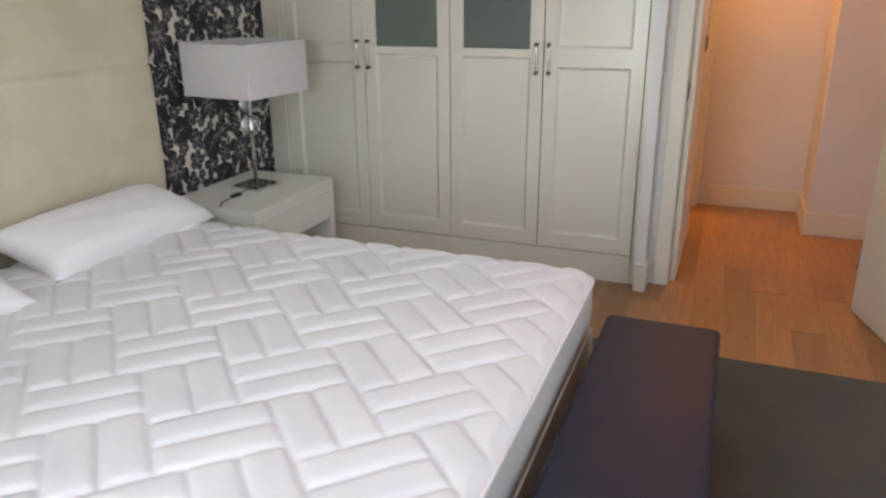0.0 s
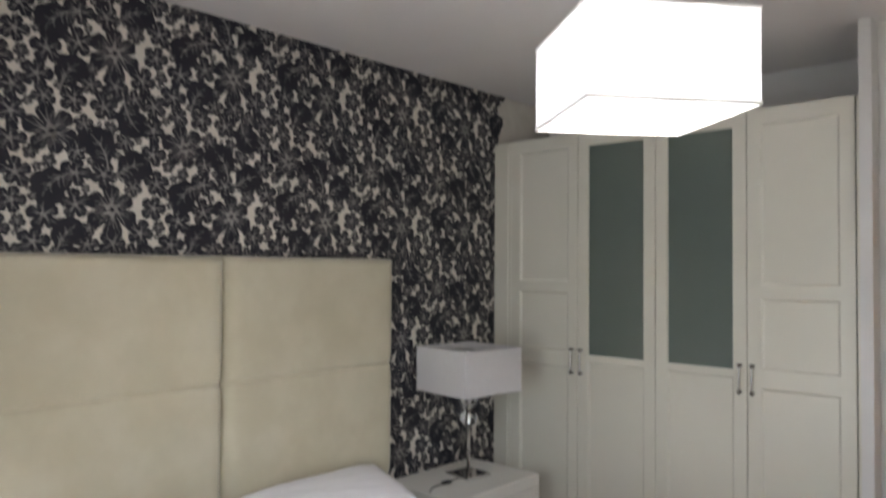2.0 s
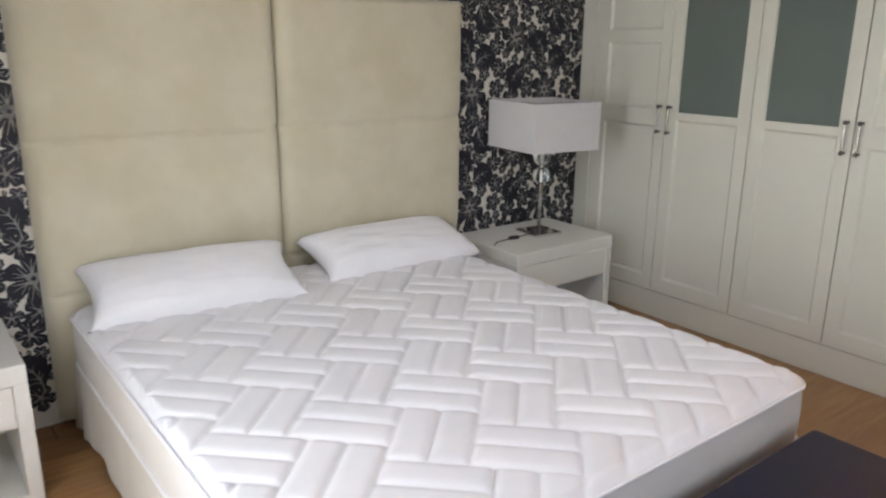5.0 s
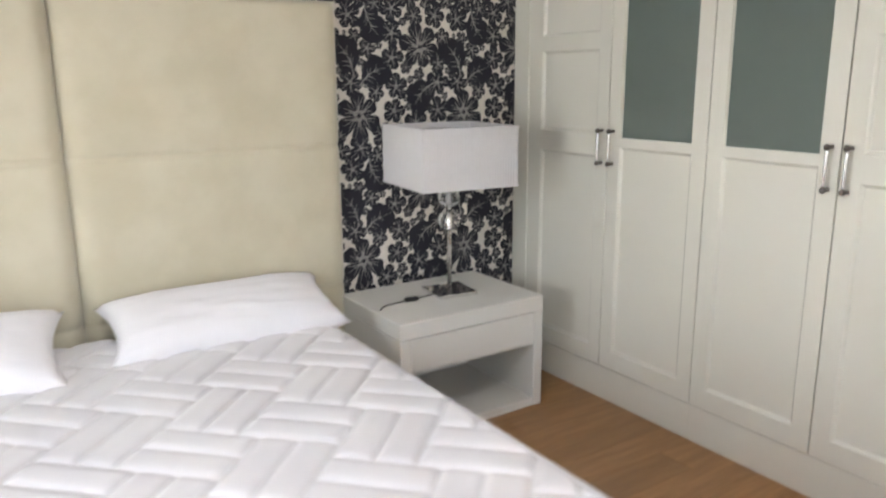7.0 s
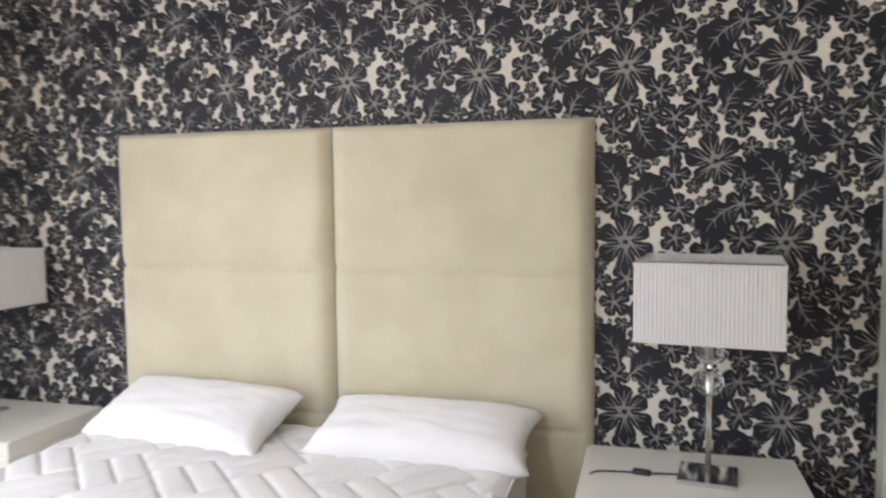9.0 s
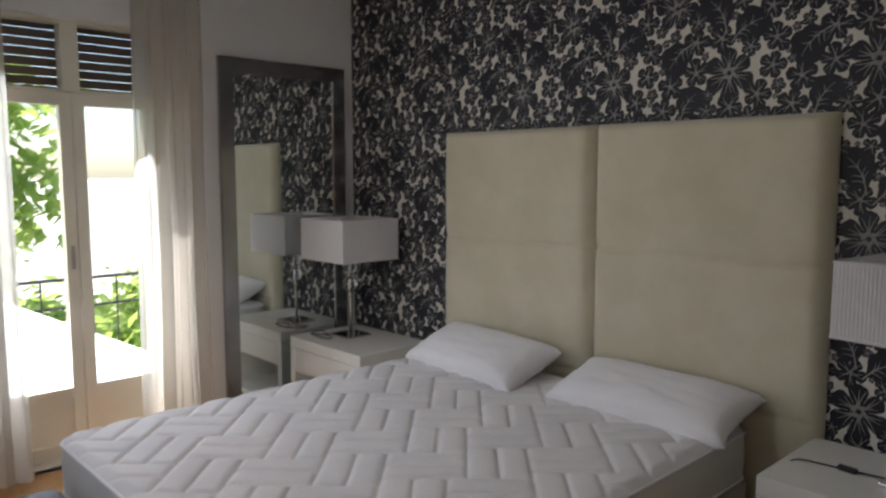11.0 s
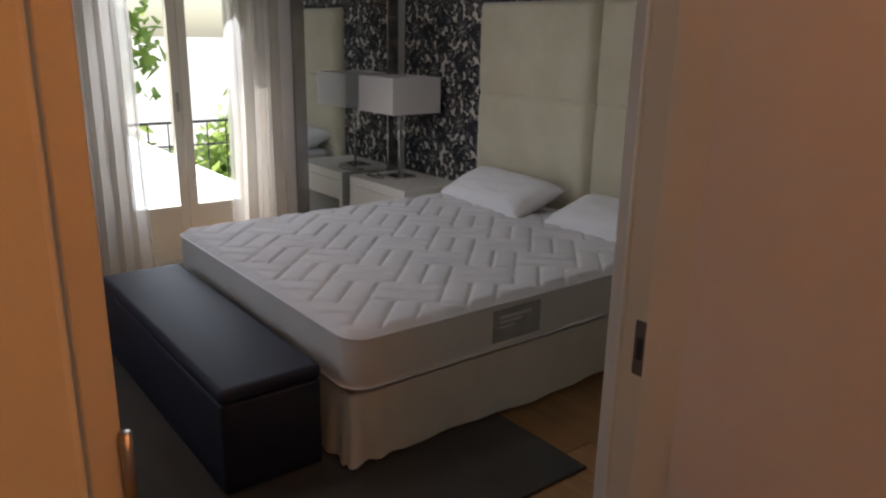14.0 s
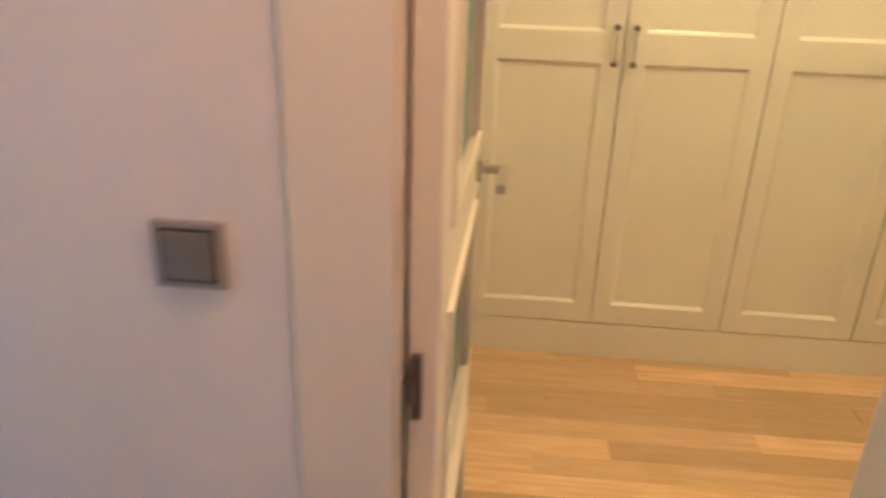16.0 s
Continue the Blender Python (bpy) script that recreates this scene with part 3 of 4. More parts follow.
def wardrobe(x0, y, n, dw, zb, top, glass, hz0, hz1, glass_z, mid_z, label, group, depth=0.58, rail=(0.03, 0.115)):
    """A run of n doors facing -y, each pair a unit."""
    made = []
    for u in range(0, n, 2):
        k = min(2, n - u)
        w = k * dw
        unit = thing("wardrobe", x0 + u * dw, y, 0, label, "wardrobe", group)
        bm = box(0, 0.024, 0, w, depth, zb, 0, 1)
        for a in (0.0, w - 0.018):
            box(a, 0.024, zb, a + 0.018, depth, top, bm=bm)
        box(0.018, 0.024, top - 0.018, w - 0.018, depth, top, bm=bm)
        box(0.018, depth - 0.012, zb, w - 0.018, depth, top - 0.018, bm=bm)
        part("body", bm, LACQUER, unit)
        part("plinth", box(0, 0.004, 0, w, 0.023, zb - 0.006, 0.001, 1), LACQUER, unit)
        part("shelf", box(0.018, 0.026, 2.12, w - 0.018, depth - 0.012, 2.14), LACQUER, unit)
        for j in range(k):
            a, b = j * dw + 0.0025, (j + 1) * dw - 0.0025
            i = u + j
            st = 0.062
            if i in glass:
                holes = [(a + st, zb + 0.075, b - st, mid_z - 0.03, True), (a + st, glass_z, b - st, top - 0.075, False)]
            else:
                holes = [(a + st, zb + 0.075, b - st, hz0 + rail[0], True), (a + st, hz0 + rail[1], b - st, hz0 + 0.46, True), (a + st, hz0 + 0.52, b - st, top - 0.075, True)]
            door = part("door", plate(a, zb, b, top, 0.0, 0.022, [h[:4] for h in holes]), LACQUER, unit, "cream panelled door")
            for h in holes:
                if h[4]:
                    part("field", field(*h[:4], 0.0), LACQUER, door)
            if i in glass:
                part("frosted_pane", box(a + st - 0.004, 0.009, glass_z - 0.004, b - st + 0.004, 0.014, top - 0.071), FROST, door, "grey-green frosted glass pane")
                part("beading", frame_ring(a + st, glass_z, b - st, top - 0.075, 0.004, 0.006), LACQUER, door)
            hx = b - 0.028 if i % 2 == 0 else a + 0.028
            bar_handle(door, hx, 0.0, hz0, hz1)
        made.append(unit)
    return made


def frame_ring(x0, z0, x1, z1, y, w, t=0.004):
    return plate(x0, z0, x1, z1, y, t, [(x0 + w, z0 + w, x1 - w, z1 - w)])


wardrobe(WX, WY, 4, 0.48, DOOR_BOTTOM, WTOP, (1, 2), HZ0, HZ1, GLASS_Z, GLASS_Z, "cream lacquered wardrobe with panelled and frosted glass doors", "wardrobe units of the bedroom")
filler = thing("wardrobe_filler", 0.0, WY, 0, "cream filler strip beside the wardrobe at the papered wall", "filler panel")
part("panel", box(0.003, 0.006, 0, WX - 0.003, 0.03, WTOP, 0.002, 1), LACQUER, filler)
part("bead", box(WX - 0.04, 0.0, 0, WX - 0.03, 0.006, WTOP), LACQUER, filler)
filler = thing("wardrobe_filler", WX + 1.92, WY, 0, "cream filler strip between the wardrobe and the wall", "filler panel")
part("panel", box(0.003, 0.006, 0, 2.09 - WX - 1.92 - 0.001, 0.03, WTOP, 0.0, 1), LACQUER, filler) if 2.09 - WX - 1.92 > 0.012 else None

# dressing room wardrobe, facing east
units = wardrobe(0.0, 0.0, 4, 0.475, 0.15, 2.36, (), W2H, W2H + 0.115, 1.2, 1.2, "cream lacquered wardrobe with panelled doors", "wardrobe units of the dressing room", 0.5, (0.0, 0.095))
for i, u in enumerate(units):
    u.matrix_world = pose(0.53, D2_W + i * 0.95, 0, 0, 0, 90)
for i, (a, b) in enumerate(((6.7, D2_W - 0.004),)):
    fp = thing("wardrobe_filler", 0.53, a, 0, "cream filler panel at the end of the dressing room wardrobe", "filler panel")
    part("panel", box(-0.5, 0.003, 0, 0, b - a, 2.36, 0.002, 1), LACQUER, fp)


# ---------------------------------------------------------------- doors
def lever(parent, s):
    """A square lever handle with its rose and keyhole plate on the face y=0 (side s)."""
    y = s
    bm = box(-0.022, min(0, y * 0.01), -0.022, 0.022, max(0, y * 0.01), 0.022, 0.002)
    box(-0.008, min(0, y * 0.055), -0.008, 0.008, max(0, y * 0.055), 0.008, 0.002, bm=bm)
    box(-0.125, min(y * 0.042, y * 0.058), -0.009, 0.008, max(y * 0.042, y * 0.058), 0.009, 0.003, bm=bm)
    h = part("handle", bm, STEEL, parent, "square nickel lever handle")
    k = part("escutcheon", box(-0.02, min(0, y * 0.008), -0.09, 0.02, max(0, y * 0.008), -0.05, 0.004), STEEL, parent, "nickel key plate")
    return h, k


door = thing("door_1", DOOR_X1 - 0.05, DOOR_Y0 - 0.028, 0, "open cream painted flush door of the bedroom", "door", turn=LEAF1)
part("leaf", box(0, -0.02, 0.006, 0.745, 0.02, 2.09, 0.002, 1), JOINERY, door)
for s in (1, -1):
    for o in lever(door, s):
        o.location = (0.68, 0.02 * s, 1.0)
for z in (0.25, 1.0, 1.85):
    part("hinge", cyl((-0.006, -0.02, z - 0.045), (-0.006, -0.02, z + 0.045), 0.007, 10), STEEL, door, "", True)

door = thing("door_2", HALL_X - 0.018, D2_Y0 + 0.042, 0, "open cream door with satin glass lights", "door", turn=LEAF2)
W2 = 0.66
zs = [0.006, 0.16, 0.545, 0.65, 1.02, 1.14, 1.515, 1.62, 1.98, 2.09]
part("leaf", plate(0, 0.006, W2, 2.09, -0.018, 0.036, [(0.1, a, W2 - 0.1, b) for a, b in zip(zs[1:-1:2], zs[2:-1:2])]), JOINERY, door)
for a, b in zip(zs[1:-1:2], zs[2:-1:2]):
    part("glass_light", box(0.098, -0.004, a - 0.002, W2 - 0.098, 0.004, b + 0.002), GREENPANE, door, "satin green glass light")
    bm = frame_ring(0.098, a, W2 - 0.098, b, 0.018, 0.014, 0.007)
    merge(bm, frame_ring(0.098, a, W2 - 0.098, b, -0.025, 0.014, 0.007))
    part("bead", bm, JOINERY, door)
for s in (1, -1):
    for o in lever(door, s):
        o.location = (W2 - 0.055, 0.018 * s, DHZ)
for z in (0.28, HINGE_Z, 1.85):
    bm = cyl((-0.018, 0.014, z - 0.015), (-0.018, 0.014, z + 0.015), 0.007, 10)
    box(-0.012, 0.0, z - 0.045, -0.0005, 0.014, z + 0.045, 0.001, bm=bm)
    part("hinge", bm, DARKNICKEL, door, "dark nickel hinge")

# light switch on the hall wall
sw = thing("light_switch", HALL_X, SW_Y, SW_Z, "grey square light switch on the white hall wall", "light switch")
part("frame", box(0, -0.042, -0.042, 0.009, 0.042, 0.042, 0.003), SWITCHLIT, sw)
part("rocker", box(0.009, -0.029, -0.03, 0.0135, 0.029, 0.03, 0.003), SWITCH, sw)
part("gap", box(0.0085, -0.032, -0.033, 0.0096, 0.032, 0.033), BLACK, sw)
# pair of socket plates on the south wall
for i, z in enumerate((0.43, 0.31)):
    sk = thing("socket_plate", 2.412, SOUTH, z, "grey double socket plate low on the white wall", "socket", "socket plates by the window")
    part("frame", box(-0.068, 0, -0.042, 0.068, 0.009, 0.042, 0.003), SWITCHLIT, sk)
    for a in (-0.032, 0.032):
        part("insert", box(a - 0.027, 0.009, -0.028, a + 0.027, 0.012, 0.028, 0.002), SWITCH, sk)

# ---------------------------------------------------------------- window
win = thing("window_1", (WIN_X0 + WIN_X1) / 2, SOUTH - 0.1, 0, "cream two-leaf balcony door with glass and solid lower panels", "balcony door")
win["kind"] = "structure"
hw = (WIN_X1 - WIN_X0) / 2
bm = plate(-hw, 0, hw, WIN_TOP, -0.04, 0.08, [(-hw + 0.045, 0.025, hw - 0.045, GL_Z1 + 0.065), (-hw + 0.045, GL_Z1 + 0.075, -0.04, WIN_TOP - 0.02), (0.04, GL_Z1 + 0.075, hw - 0.045, WIN_TOP - 0.02)])
part("window_frame", bm, JOINERY, win)
for s in (-1, 1):
    x0, x1 = (-hw + 0.045, -0.002) if s < 0 else (0.002, hw - 0.045)
    st = 0.056
    bm = plate(x0, 0.027, x1, GL_Z1 + 0.063, -0.025, 0.055, [(x0 + st, 0.1, x1 - st, 0.33), (x0 + st, GL_Z0, x1 - st, GL_Z1)])
    leaf = part("leaf", bm, JOINERY, win)
    part("lower_panel", box(x0 + st - 0.002, -0.012, 0.098, x1 - st + 0.002, 0.016, 0.332), JOINERY, leaf)
    pane = part("pane", box(x0 + st - 0.002, 0.0, GL_Z0 - 0.002, x1 - st + 0.002, 0.004, GL_Z1 + 0.002), PANE, leaf, "clear glass pane")
    pane.visible_shadow = False
    if s > 0:
        h = part("handle", box(x0 + 0.018, 0.03, 0.98, x0 + 0.034, 0.045, 1.1, 0.003), STEEL, leaf)
bm = bmesh.new()
for k in range(9):
    z = WIN_TOP - 0.002 - k * 0.045
    if z > GL_Z1 + 0.06:
        box(WIN_X0 + 0.002, SOUTH - 0.165, z - 0.042, WIN_X1 - 0.002, SOUTH - 0.153, z, 0.004, 1, bm)
structure("roller_shutter", bm, SHUTTER, "brown roller shutter pulled nearly up")

# supposed window added in the east wall beside the fill lamp, never seen
w2 = thing("window_2", EAST + 0.05, 3.6, 0.8, "cream framed window added out of view in the east wall", "window")
w2["kind"] = "structure"
bm = box(-0.03, -0.65, 0, 0.03, -0.6, 1.3)
box(-0.03, 0.6, 0, 0.03, 0.65, 1.3, bm=bm)
box(-0.03, -0.6, 0, 0.03, 0.6, 0.05, bm=bm)
box(-0.03, -0.6, 1.25, 0.03, 0.6, 1.3, bm=bm)
box(-0.03, -0.04, 0.05, 0.03, 0.04, 1.25, bm=bm)
part("window_frame", bm, JOINERY, w2)
p2 = part("pane", box(-0.004, -0.6, 0.05, 0.004, 0.6, 1.25), PANE, w2)
p2.visible_shadow = False


# curtains
def curtain(name, x0, x1, folds, seed, spread, label, pinch=0.0, y0=SOUTH + 0.11):
    rnd = random.Random(seed)
    bm = bmesh.new()
    nx, nz = folds * 14, 40
    ph = [rnd.uniform(-0.6, 0.6) for _ in range(folds + 2)]
    rows = []
    for j in range(nz + 1):
        v = j / nz
        z = 0.02 + v * 2.5
        row = []
        for i in range(nx + 1):
            u = i / nx
            f = u * folds
            k = int(f)
            shift = ph[k] * (1 - (f - k)) + ph[k + 1] * (f - k)
            amp = 0.032 * (1.15 - 0.5 * v) * (0.75 + 0.5 * math.sin(3.1 * k + seed))
            x = x0 + (x1 - x0) * u + 0.012 * math.sin(2 * math.pi * f * 2 + shift) + spread * (1 - v) ** 2 * (u - 0.5)
            x += pinch * math.sin(math.pi * v) * (u if pinch < 0 else 1 - u)
            y = y0 + amp * math.sin(2 * math.pi * f + shift * (1.4 - v)) + 0.012 * math.sin(7 * v + 5 * u + seed)
            row.append(bm.verts.new((x, y, z)))
        rows.append(row)
    for a, b in zip(rows, rows[1:]):
        for i in range(nx):
            bm.faces.new((a[i], a[i + 1], b[i + 1], b[i]))
    c = thing(name, 0, 0, 0, label, "curtain", "curtains of the balcony door")
    part("cloth", bm, CURTAIN, c, "", True)
    return c


curtain("curtain", CU_A0, CU_A1, 4, 3, 0.06, "sheer beige curtain gathered at the east side of the balcony door")
curtain("curtain", CU_B0, CU_B1, 4, 8, 0.04, "sheer beige curtain gathered at the mirror side of the balcony door")
rod = thing("curtain_rail", 0, 0, 0, "slim metal curtain rail above the balcony door", "curtain rail")
part("rail", cyl((0.98, SOUTH + 0.11, 2.54), (2.45, SOUTH + 0.11, 2.54), 0.012, 12), STEEL, rod, "", True)
for x in (1.05, 1.7, 2.38):
    part("bracket", box(x - 0.008, SOUTH, 2.53, x + 0.008, SOUTH + 0.115, 2.55), STEEL, rod)

# mirror against the south wall
mir = thing("wall_mirror", (MIR0 + MIR1) / 2, SOUTH, 0, "tall mirror in a silver frame against the white wall", "mirror")
mw = (MIR1 - MIR0) / 2
bm = plate(-mw, 0.08, mw, MIRTOP, 0.003, 0.025, [(-mw + 0.085, 0.165, mw - 0.085, MIRTOP - 0.085)])
bmesh.ops.bevel(bm, geom=[e for e in bm.edges if abs(e.verts[0].co.y - 0.028) < 1e-4 and abs(e.verts[1].co.y - 0.028) < 1e-4 and e.calc_face_angle(0) > 0.5], offset=0.012, segments=2, profile=0.5, affect="EDGES")
part("frame", bm, MIRRORFRAME, mir, "silver bevelled frame")
part("glass", box(-mw + 0.084, 0.006, 0.164, mw - 0.084, 0.016, MIRTOP - 0.084), MIRROR, mir, "mirror glass")

# ---------------------------------------------------------------- bed
headboard = thing("headboard", 0.0, (HB0 + HB1) / 2, 0, "tall beige velvet headboard of four padded panels", "headboard")
hh = (HB1 - HB0) / 2
my = HBM - (HB0 + HB1) / 2


def pad(y0, y1, z0, z1, t0=0.02, t1=0.08, seed=0):
    """A padded panel facing +x."""
    rnd = random.Random(seed)
    bm = bmesh.new()
    ny, nz = 34, 170
    rows = []
    for j in range(nz + 1):
        row = []
        for i in range(ny + 1):
            u, v = i / ny, j / nz
            u = 0.5 - 0.5 * math.cos(math.pi * u)
            du, dv = min(u, 1 - u) * (y1 - y0), min(v, 1 - v) * (z1 - z0)
            e = lambda d, r: 1 - (1 - min(d / r, 1)) ** 2
            h = e(du, 0.06) ** 0.75 * e(dv, 0.03) ** 0.5
            zz = z0 + (z1 - z0) * v
            h -= sum(0.2 * math.exp(-((zz - c) / 0.008) ** 2) + 0.1 * math.exp(-((zz - c) / 0.045) ** 2) for c in (0.54, HBZM))
            w = 0.0022 * noise.noise(Vector((u * 5 + seed, v * 3, 0.3))) + 0.0012 * noise.noise(Vector((u * 17, v * 6 + seed, 0.7)))
            row.append(bm.verts.new((t0 + (t1 - t0) * h + w * h, y0 + (y1 - y0) * u, z0 + (z1 - z0) * v)))
        rows.append(row)
    for a, b in zip(rows, rows[1:]):
        for i in range(ny):
            bm.faces.new((a[i], a[i + 1], b[i + 1], b[i]))
    edge = rows[0] + [r[-1] for r in rows[1:]] + rows[-1][-2::-1] + [r[0] for r in rows[-2:0:-1]]
    back = [bm.verts.new((0.003, v.co.y, v.co.z)) for v in edge]
    m = len(edge)
    for i in range(m):
        bm.faces.new((edge[i], edge[(i + 1) % m], back[(i + 1) % m], back[i]))
    return bm


for i, (a, b) in enumerate(((-hh, my), (my, hh))):
    part("panel", pad(a, b, 0.02, HBZ, seed=i * 7), VELVET, headboard, "beige velvet padded panel with stitched seams", True)

bed = thing("bed", (BX0 + BX1) / 2, (BY0 + BY1) / 2, 0, "double bed with bare white quilted mattress and cream skirt", "bed")
bl, bw = (BX1 - BX0) / 2, (BY1 - BY0) / 2
part("base", box(-bl + 0.02, -bw + 0.02, 0.09, bl - 0.02, bw - 0.02, BMZ - 0.012, 0.015), SKIRT, bed)
for x in (-bl + 0.1, bl - 0.1):
    for y in (-bw + 0.1, bw - 0.1):
        part("leg", cyl((x, y, 0), (x, y, 0.09), 0.025, 12), BLACK, bed)


def outline(hx, hy, r, n=10):
    pts = []
    for cx, cy, a0 in ((hx - r, hy - r, 0), (-hx + r, hy - r, 90), (-hx + r, -hy + r, 180), (hx - r, -hy + r, 270)):
        for k in range(n + 1):
            a = radians(a0 + 90 * k / n)
            pts.append((cx + r * math.cos(a), cy + r * math.sin(a)))
    return pts


def resample(pts, step):
    out = []
    for (ax, ay), (bx, by) in zip(pts, pts[1:] + pts[:1]):
        d = math.hypot(bx - ax, by - ay)
        m = max(1, int(d / step))
        out += [(ax + (bx - ax) * k / m, ay + (by - ay) * k / m) for k in range(m)]
    return out


# the skirt: one long cloth with a few folds, gathered at the corners
ring = resample(outline(bl, bw, 0.03, 4), 0.012)
bm = bmesh.new()
rows = []
for j in range(13):
    v = j / 12
    row = []
    for i, (x, y) in enumerate(ring):
        s = i * 0.012
        corner = math.exp(-((abs(x) - bl) ** 2 + (abs(y) - bw) ** 2) / 0.02)
        w = (0.006 * math.sin(s * 9) + 0.005 * math.sin(s * 23 + 1) + corner * 0.022 * math.sin(s * 60)) * (1 - v) + 0.012 * (1 - v)
        n = math.hypot(x / bl, y / bw)
        ox, oy = (x / bl) ** 7, (y / bw) ** 7
        l = math.hypot(ox, oy) + 1e-6
        row.append(bm.verts.new((x + w * ox / l, y + w * oy / l, 0.018 + 0.012 * (0.5 + 0.5 * math.sin(s * 5)) * (1 - v) + (BMZ - 0.03) * v)))
    rows.append(row)
for a, b in zip(rows, rows[1:]):
    for i in range(len(a)):
        bm.faces.new((a[i], a[(i + 1) % len(a)], b[(i + 1) % len(a)], b[i]))
part("skirt", bm, SKIRT, bed, "pleated cream cotton bed skirt", True)

mattress = part("mattress", bmesh.new(), SIDEBAND, bed, "")
PAD_L, PAD_W = 0.27, 0.104


def quilt(x, y):
    """Height of the quilting: pairs of long pads laid in a herringbone at 45 degrees."""
    L, B = PAD_L, 2 * PAD_W
    a, b = (x + y) * 0.70711 + 0.03, (y - x) * 0.70711
    u, v = 0.5, 0.5
    for up in (False, True):
        p, q = (b - B, a) if up else (a, b)
        # p runs along the pads, q across them
        s = (a - b + B) if up else (b - a)
        for m in (math.floor(-s / (2 * L)) - 1, math.floor(-s / (2 * L)), math.floor(-s / (2 * L)) + 1, math.floor(-s / (2 * L)) + 2):
            if up:
                k = math.floor((a + m * L) / B)
                pu, qv = b - B - k * B - m * L, a - k * B + m * L
            else:
                k = math.floor((b + m * L) / B)
                pu, qv = a - k * B - m * L, b - k * B + m * L
            if 0 <= pu < L and 0 <= qv < B:
                u, v = pu / L, (qv / PAD_W) % 1.0
    e = min(u, 1 - u) * L
    w = min(v, 1 - v) * PAD_W
    f = lambda d: 1 - math.exp(-d / 0.0085)
    return f(e) * f(w)


def mattress_top(hx, hy, r, z, edge=0.045):
    bm = bmesh.new()
    step = 0.0065
    nx, ny = int(2 * hx / step), int(2 * hy / step)
    grid = {}

    def inset(x, y):
        qx, qy = abs(x) - (hx - r), abs(y) - (hy - r)
        if qx > 0 and qy > 0:
            return r - math.hypot(qx, qy)
        return min(hx - abs(x), hy - abs(y))

    for i in range(nx + 1):
        for j in range(ny + 1):
            x, y = -hx + 2 * hx * i / nx, -hy + 2 * hy * j / ny
            qx, qy = abs(x) - (hx - r), abs(y) - (hy - r)
            if qx > 0 and qy > 0 and math.hypot(qx, qy) > r:
                l = math.hypot(qx, qy)
                x, y = math.copysign(hx - r + qx * r / l, x), math.copysign(hy - r + qy * r / l, y)
            d = max(inset(x, y), 0)
            fall = 1 - (1 - min(d / edge, 1)) ** 2
            zz = z - 0.03 + 0.017 * fall + 0.015 * quilt(x, y) * min(d / 0.03, 1)
            zz += 0.003 * noise.noise(Vector((x * 3, y * 3, 0)))
            grid[i, j] = bm.verts.new((x, y, zz))
    for i in range(nx):
        for j in range(ny):
            bm.faces.new((grid[i, j], grid[i + 1, j], grid[i + 1, j + 1], grid[i, j + 1]))
    return bm


def side_band(hx, hy, r, z0, z1):
    ring = resample(outline(hx, hy, r, 12), 0.03)
    bm = bmesh.new()
    rows = []
    for j in range(9):
        v = j / 8
        bulge = 0.006 * math.sin(math.pi * v)
        row = []
        for x, y in ring:
            l = math.hypot((x / hx) ** 5, (y / hy) ** 5) + 1e-6
            row.append(bm.verts.new((x + bulge * (x / hx) ** 5 / l, y + bulge * (y / hy) ** 5 / l, z0 + (z1 - z0) * v)))
        rows.append(row)
    for a, b in zip(rows, rows[1:]):
        for i in range(len(a)):
            bm.faces.new((a[i], a[(i + 1) % len(a)], b[(i + 1) % len(a)], b[i]))
    bm.faces.new(rows[0])
    return bm


band = side_band(bl, bw, 0.09, BMZ, BZ - 0.026)
band.to_mesh(mattress.data)
band.free()
for p in mattress.data.polygons:
    p.use_smooth = True
part("quilted_top", mattress_top(bl, bw, 0.09, BZ), TICKING, mattress, "white quilted top in a herringbone of pads", True)
for z in (BMZ + 0.004, BZ - 0.027):
    pts = [(x, y, z) for x, y in outline(bl + 0.003, bw + 0.003, 0.09, 10)]
    part("piping", tube([*pts, pts[0], pts[1]], 0.0055, 8), TICKING, mattress, "white piped edge", True)
lab = part("maker_label", box(LAB0, bw + 0.004, BMZ + 0.03, LAB1, bw + 0.009, BZ - 0.05, 0.001, 1), LABEL, mattress, "grey woven maker's label")
for k, (a, b, h) in enumerate(((0.03, 0.2, 0.014), (0.03, 0.15, 0.01), (0.03, 0.11, 0.007))):
    z = BZ - 0.075 - k * 0.022
    part("print", box(LAB1 - b, bw + 0.009, z - h, LAB1 - a, bw + 0.0098, z), LABELINK, lab)


